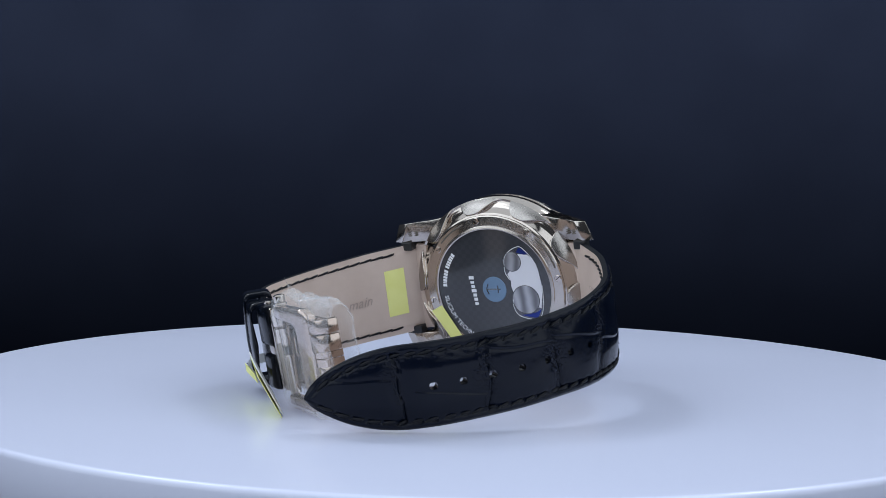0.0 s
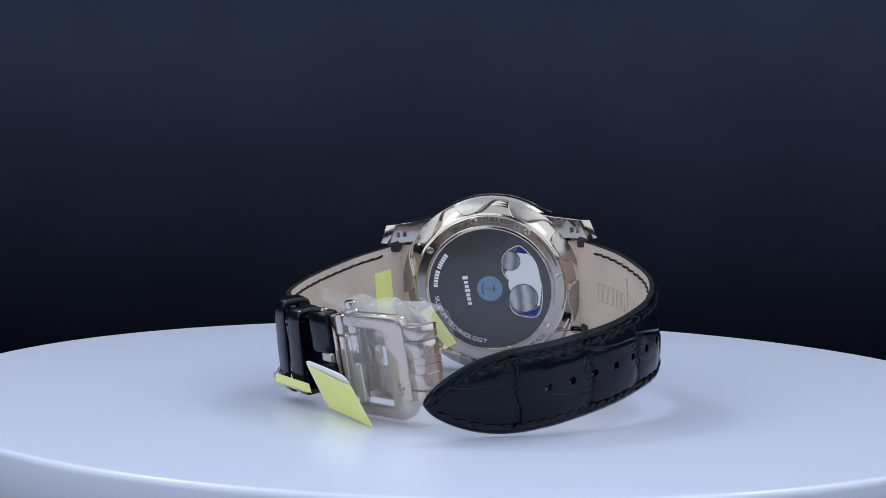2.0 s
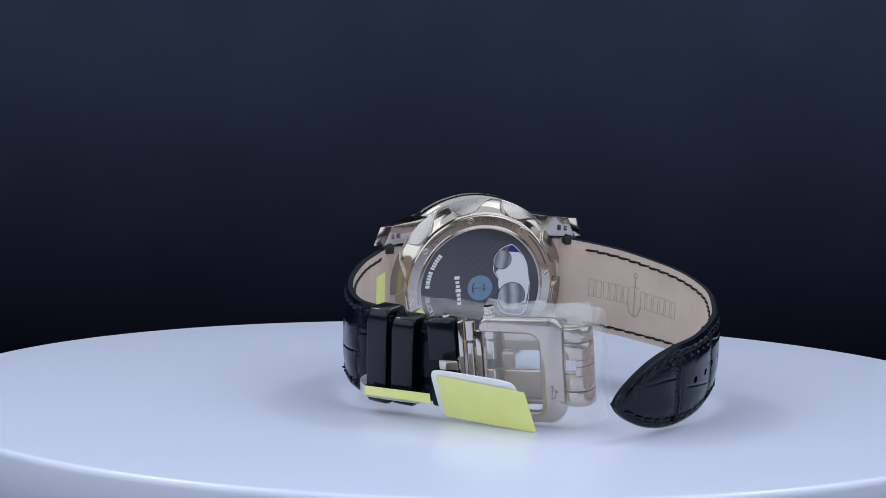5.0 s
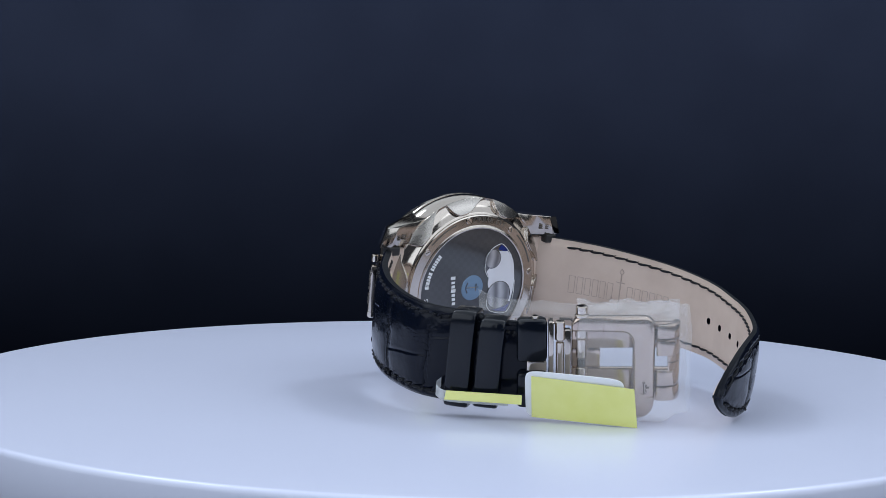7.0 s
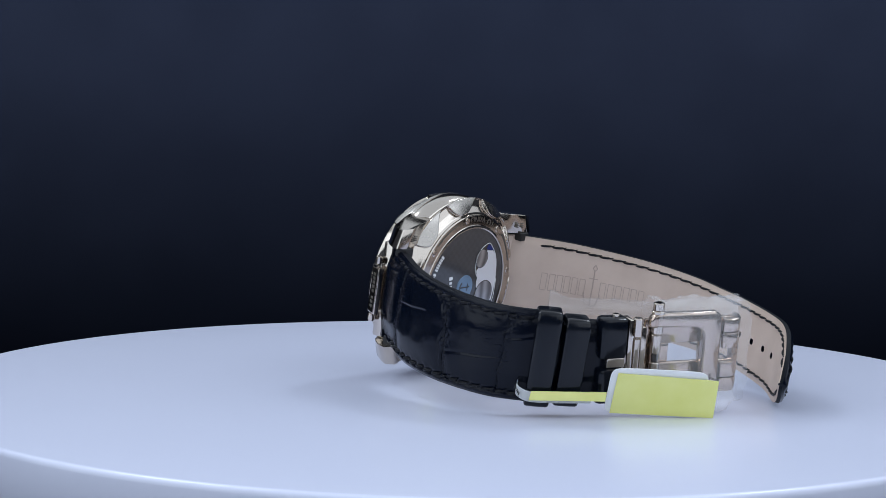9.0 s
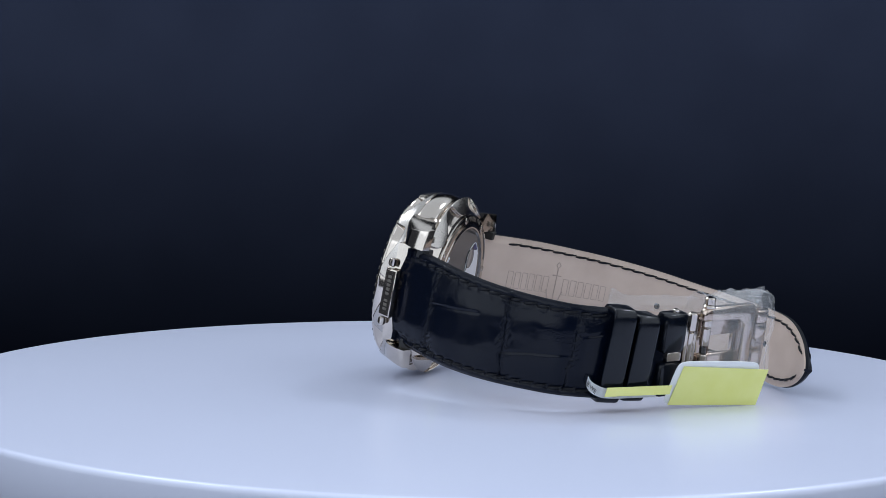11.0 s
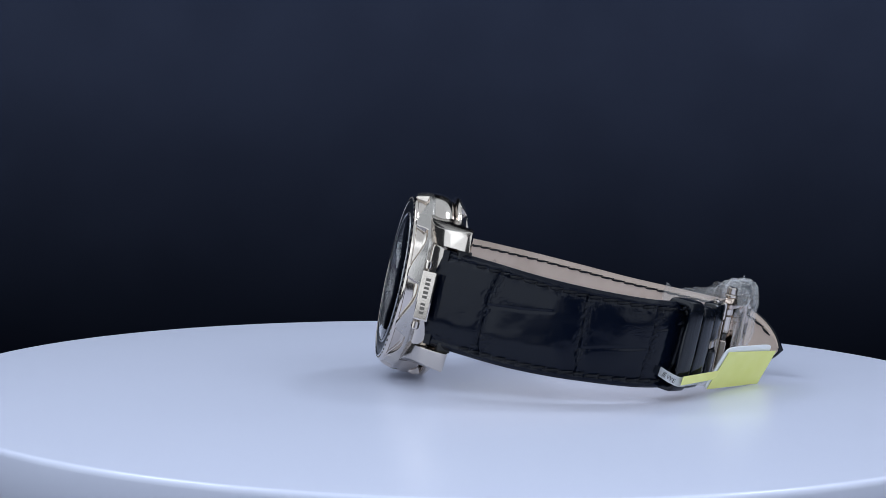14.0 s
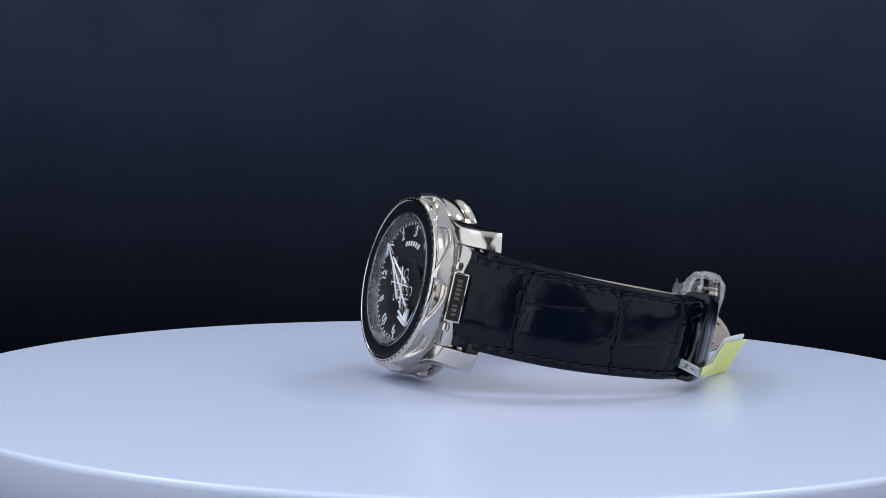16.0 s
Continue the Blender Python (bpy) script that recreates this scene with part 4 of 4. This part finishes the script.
stamped_line(tail_surface, [(22.6, 0.45), (23.2, 0.52), (22.6, 0.6), (22.0, 0.52), (22.6, 0.45)], tail, STAMP, 0.12)


def script_word():
    # the word "main" stamped in slanting letters
    p, a, u, c = short_basis(18.0, -0.05, True)
    right, up = -a, c
    out = right.cross(up)
    m = Matrix.Translation(p + u * 0.0) @ Matrix((right, up, out)).transposed().to_4x4()
    shear = Matrix(((1, 0.35, 0, 0), (0, 1, 0, 0), (0, 0, 1, 0), (0, 0, 0, 1)))
    inward = (short_surface(18, 0, True) - short_surface(18, 0, False)).normalized()
    m = Matrix.Translation(inward * 0.22 * MM) @ m
    part("stamp", line_text("main", 2.5, m @ shear), STAMP, short, "stamped slanting word")


script_word()

# ---- clasp ----
CU = Vector((-0.805, 0.565, 0.10)).normalized()
CV = (Vector((0, 0, 1)) - CU * CU.z).normalized()
CO = CV.cross(-CU).normalized()
CLASP = Matrix.Translation(Vector((19.5, 62.0, 4.3)) * MM) @ Matrix((-CU, CO, CV)).transposed().to_4x4()
clasp = new("clasp")
clasp.parent = watch
clasp.matrix_basis = CLASP
tagged(clasp, "white gold folding clasp with an open buckle frame")


def cbox(name, u0, u1, o0, o1, v0, v1, mat, bevel=0.25, label="", parent=None):
    bm = bmesh.new()
    box(bm, Vector((-u1, o0, v0)) * MM, Vector((-u0, o1, v1)) * MM, bevel * MM)
    return part(name, bm, mat, parent or clasp, label, smooth=30)


def crod(name, u, o, v0, v1, r, mat, label=""):
    bm = bmesh.new()
    e = min(0.25, r * 0.3)
    tube(bm, [Vector((-u, o, v)) * MM for v in (v0, v0 + 0.02, v0 + e, v1 - e, v1 - 0.02, v1)], [(r - e) * MM, (r - e) * MM, r * MM, r * MM, (r - e) * MM, (r - e) * MM], 24)
    return part(name, bm, mat, clasp, label, smooth=30)


def build_clasp():
    r = []

    def corner(cx, cz, rad, a0, a1):
        for k in range(7):
            t = radians(a0 + (a1 - a0) * k / 6)
            r.append((-(cx + rad * math.cos(t)), cz + rad * math.sin(t)))
    for k in range(7):
        t = radians(180 - 90 * k / 6)
        r.append((-(2.4 + 2.0 * math.cos(t)), 8.0 + 1.8 * math.sin(t)))
    corner(14.6, 7.2, 2.6, 90, 0)
    corner(14.2, -8.6, 3.0, 0, -90)
    r.extend([(-1.0, -11.6), (-1.0, -9.4)])
    corner(11.4, -8.2, 1.2, -90, 0)
    corner(10.2, 4.2, 2.4, 0, 90)
    r.append((-0.4, 6.7))
    bm = extrude_outline(r, -1.2, 1.0, 0.55, segments=3)
    for v in bm.verts:
        u = -v.co.x / MM
        v.co.y += (0.45 * math.sin(math.pi * min(max(u / 17.0, 0), 1)) - 0.9 * ramp(u, 14, 17.5)) * MM
    frame_ = part("buckle_frame", bm, BLADE, clasp, "satin white gold buckle frame", smooth=35)
    cbox("seam", 12.7, 17.0, -0.6, 0.75, -7.75, -7.35, STEEL, 0.12, parent=frame_)
    bm = bmesh.new()
    for q in ([(14.9, -6.4), (14.9, -4.3)], [(14.2, -5.6), (14.4, -6.2), (14.9, -6.45), (15.4, -6.2), (15.6, -5.6)], [(14.5, -4.7), (15.3, -4.7)], [(14.9, -4.3), (15.15, -4.05), (14.9, -3.8), (14.65, -4.05), (14.9, -4.3)], [(14.0, -4.8), (14.0, -5.3), (14.35, -5.3), (14.35, -4.8)], [(15.5, -5.3), (15.5, -4.8), (15.85, -5.3), (15.85, -4.8)]):
        tube(bm, spline([Vector((-u, 1.05 if u < 16 else 0.8, v)) * MM for u, v in q], 12)[0], 0.08 * MM, 5)
    part("anchor_mark", bm, ENGRAVED, frame_, smooth=60)
    # hinges and tubes at the strap side
    cbox("hinge_plate", -4.2, -3.2, -3.0, 0.5, -9.0, 8.6, STEEL, 0.25)
    crod("hinge_tube", -1.9, -0.4, 4.6, 8.7, 1.05, STEEL)
    crod("hinge_tube", -1.9, -0.4, -9.2, 4.4, 0.85, STEEL)
    cbox("spacer", -0.9, 0.3, -2.6, -0.4, -8.6, 6.6, STEEL, 0.2)
    crod("release_tube", 2.4, -0.2, 5.2, 8.6, 1.25, STEEL)
    crod("release_tube", 2.4, -0.2, 0.9, 5.1, 1.1, STEEL)
    crod("release_tube", 2.4, -0.2, -9.4, -0.9, 1.15, STEEL)
    # dark rod in the gap between the tubes; its colour supplies the shade
    crod("release_tube", 2.4, -0.2, -0.95, 0.95, 0.8, DARK_STEEL)
    crod("knob_collar", 2.4, -0.2, 9.4, 10.2, 1.45, STEEL)
    crod("knob", 2.4, -0.2, 10.15, 11.9, 1.2, STEEL, "small polished release knob")
    # folded blades seen through the frame
    cbox("blade", 0.5, 21.0, -3.2, -2.0, 2.3, 7.7, BLADE, 0.3, "long folded clasp blade")
    cbox("blade", 0.5, 21.0, -3.2, -2.0, -9.0, -1.9, BLADE, 0.3, "long folded clasp blade")
    cbox("blade_bridge", 0.5, 6.4, -3.5, -2.5, -1.85, 2.25, BLADE, 0.2)
    cbox("blade_bridge", 13.4, 15.2, -3.5, -2.5, -1.85, 2.25, BLADE, 0.2)
    # jointed end
    prof = [(17.5, 0.3), (19.4, 0.5), (20.9, 0.1), (22.0, -1.2), (22.5, -3.0), (22.3, -4.4), (21.2, -4.2), (21.0, -2.8), (20.4, -1.6), (19.4, -1.0), (17.5, -1.0)]
    cut = [(19.7, 0.48), (20.9, 0.1), (22.0, -1.2), (22.5, -3.0), (22.3, -4.4), (21.2, -4.2), (21.0, -2.8), (20.4, -1.6), (19.7, -1.1)]
    for v0, v1, pr in ((4.95, 7.8, prof), (1.3, 4.7, prof), (0.1, 1.32, cut), (-1.72, -0.1, cut), (-5.0, -1.7, prof), (-8.2, -5.25, prof)):
        bm = bmesh.new()
        f = bm.faces.new([bm.verts.new(Vector((-u, o, v0)) * MM) for u, o in pr])
        e = bmesh.ops.extrude_face_region(bm, geom=[f])
        for v in e["geom"]:
            if isinstance(v, bmesh.types.BMVert):
                v.co.z = v1 * MM
        bmesh.ops.recalc_face_normals(bm, faces=bm.faces)
        if pr is prof:
            es = [x for x in bm.edges if len(x.link_faces) == 2 and x.calc_face_angle(0) > 0.6]
            bmesh.ops.bevel(bm, geom=es, offset=0.22 * MM, segments=2, profile=0.5, affect="EDGES")
        part("end_segment", bm, BLADE, clasp, smooth=35)
    # spring bar in the strap's end
    crod("spring_bar", -6.9, -0.6, -9.7, 9.8, 0.75, STEEL)
    cbox("spring_bar_window", -8.6, -4.6, -0.6, 0.5, -1.7, 0.4, STEEL, 0.2)
    cbox("strap_end", -10.6, -4.5, -2.6, 1.3, 0.35, 9.2, KEEPER_LEATHER, 0.9, "folded black leather strap end")
    cbox("strap_end", -10.6, -4.5, -2.6, 1.3, -9.4, -1.75, KEEPER_LEATHER, 0.9, "folded black leather strap end")


build_clasp()

# ---- clear wrapping round the clasp ----
FILM = material("clear_film", (0.93, 0.94, 0.96), 0.14, 0.0, alpha=0.17, ior=1.5)
FLAP = material("clouded_film", (0.9, 0.9, 0.91), 0.22, 0.0, alpha=0.27, ior=1.5)
film = new("protective_film")
tagged(film, "crumpled clear plastic film wrapped round the clasp", "plastic film")


def film_bag():
    bm = bmesh.new()
    nu, nk = 44, 64
    grid = []
    for i in range(nu + 1):
        u = 1.5 + 23.0 * i / nu
        row = []
        for k in range(nk):
            t = 2 * math.pi * k / nk
            c, s = math.cos(t), math.sin(t)
            taper = 1 - 0.35 * ramp(u, 21, 24.5)
            o = -2.0 + 4.0 * math.copysign(abs(c) ** 0.5, c) * taper - 2.0 * ramp(u, 17, 24)
            v = -0.6 + 12.2 * math.copysign(abs(s) ** 0.42, s) * (1 - 0.12 * ramp(u, 19, 24.5))
            w = Vector((u * 0.24, o * 0.3, v * 0.2))
            d = noise.noise(w * 1.3) * 0.9 + abs(noise.noise(w * 3.6 + Vector((7, 3, 1)))) * 1.1
            q = CLASP @ (Vector((-u - 0.5 * noise.noise(w * 2.0), o + d * c, v + d * s * 0.8)) * MM)
            low = (WATCH @ q).z - 0.1 * MM
            if low < 0:  # the film flattens where it lies on the plate
                q -= WATCH.to_3x3().transposed() @ Vector((0, 0, low))
            row.append(bm.verts.new(q))
        grid.append(row)
    for i in range(nu):
        for k in range(nk):
            bm.faces.new((grid[i][k], grid[i + 1][k], grid[i + 1][(k + 1) % nk], grid[i][(k + 1) % nk]))
    return bm


def film_flap():
    """The loose end that stands up behind the strap."""
    bm = bmesh.new()
    nu, nv = 50, 10
    grid = []
    for i in range(nu + 1):
        t = i / nu
        u = -18.2 + 40.5 * t
        o = -9.4 + 6.0 * ramp(t, 0.0, 0.7)
        top = 12.4 - 1.5 * ramp(t, 0.0, 0.12) + 1.2 * ramp(t, 0.5, 0.95) + 0.5 * noise.noise(Vector((u * 0.3, 2, 1)))
        low = 7.2 + 1.2 * (1 - ramp(t, 0.0, 0.15))
        row = []
        for j in range(nv + 1):
            v = low + (top - low) * j / nv
            d = 0.9 * noise.noise(Vector((u * 0.22, v * 0.35, 8.1))) + 0.4 * noise.noise(Vector((u * 0.7, v * 0.8, 3.3)))
            row.append(bm.verts.new(CLASP @ (Vector((-u, o + d, v)) * MM)))
        grid.append(row)
    for i in range(nu):
        for j in range(nv):
            bm.faces.new((grid[i][j], grid[i + 1][j], grid[i + 1][j + 1], grid[i][j + 1]))
    return bm


part("wrap", film_bag(), FILM, film, smooth=25)
part("loose_flap", film_flap(), FLAP, film, smooth=25)

# ---- hanging tag ----
hang_tag = new("price_tag")
tagged(hang_tag, "white card tag with yellow paper, looped round the strap", "tag")
CARD_CORNERS = [Vector(q) for q in ((26.2, 58.4, -7.6), (13.0, 74.3, -6.0), (17.0, 75.9, 5.2), (29.6, 60.6, 3.5))]


def on_card(u, v, lift):
    """A place on the card's plane, u along and v up, lifted off its outer face (mm)."""
    a, b, c, d = CARD_CORNERS
    q = (a * (1 - u) + b * u) * (1 - v) + (d * (1 - u) + c * u) * v
    return q + (b - a).cross(d - a).normalized() * lift


part("card", sheet([on_card(0, 0, 0), on_card(1, 0, 0), on_card(1, 1, 0), on_card(0, 1, 0)], 0.2, 0.08), CARD, hang_tag)
part("yellow_slip", sheet([on_card(0.06, 0.02, 0.35), on_card(1.1, 0.05, 0.5), on_card(1.1, 0.86, 0.6), on_card(0.07, 0.9, 0.35)], 0.1), PAPER, hang_tag, "pale yellow paper slip")
part("yellow_strip", sheet([(40.0, 48.7, -5.7), (29.0, 60.0, -4.2), (29.3, 60.2, -2.1), (39.9, 48.9, -3.7)], 0.12), PAPER, hang_tag, "narrow yellow paper strip")


def tag_loop():
    bm = bmesh.new()
    line = spline([(30.5, 57.6, -3.9), (36.0, 52.2, -4.6), (39.2, 48.8, -4.9), (40.3, 47.0, -4.6), (39.9, 45.2, -4.1), (37.5, 43.8, -3.6)], 40)[0]
    rows = [[bm.verts.new(Vector((q.x, q.y, q.z + dz)) * MM) for dz in (-1.3, -0.2, 0.9)] for q in line]
    for p, q in zip(rows, rows[1:]):
        for k in range(2):
            bm.faces.new((p[k], p[k + 1], q[k + 1], q[k]))
    bmesh.ops.solidify(bm, geom=list(bm.faces), thickness=0.15 * MM)
    part("loop", bm, CARD, hang_tag, "white paper loop with black print", smooth=40)


tag_loop()


def tag_print():
    p0, p1 = Vector((39.0, 44.7, -4.0)), Vector((40.6, 47.0, -4.9))
    right = (p1 - p0).normalized()
    up = (Vector((0, 0, 1)) - right * right.z).normalized()
    out = right.cross(up)
    mid = (p0 + p1) / 2 + out * 0.43
    m = Matrix.Translation(mid * MM) @ Matrix((right, up, out)).transposed().to_4x4()
    part("print", line_text("JEWE", 1.0, m), INK, hang_tag, "black printed letters")


tag_print()


def motions():
    times = [0.5 * k for k in range(33)]
    rows = [(t, Matrix.Rotation(turned(t), 4, "Z")) for t in times]
    walk(turntable, [(t, Matrix.Translation((-0.00116, 0.0013, 0)) @ m) for t, m in rows])
    for ob in (watch, hang_tag, film):
        walk(ob, [(t, m @ WATCH) for t, m in rows])


motions()
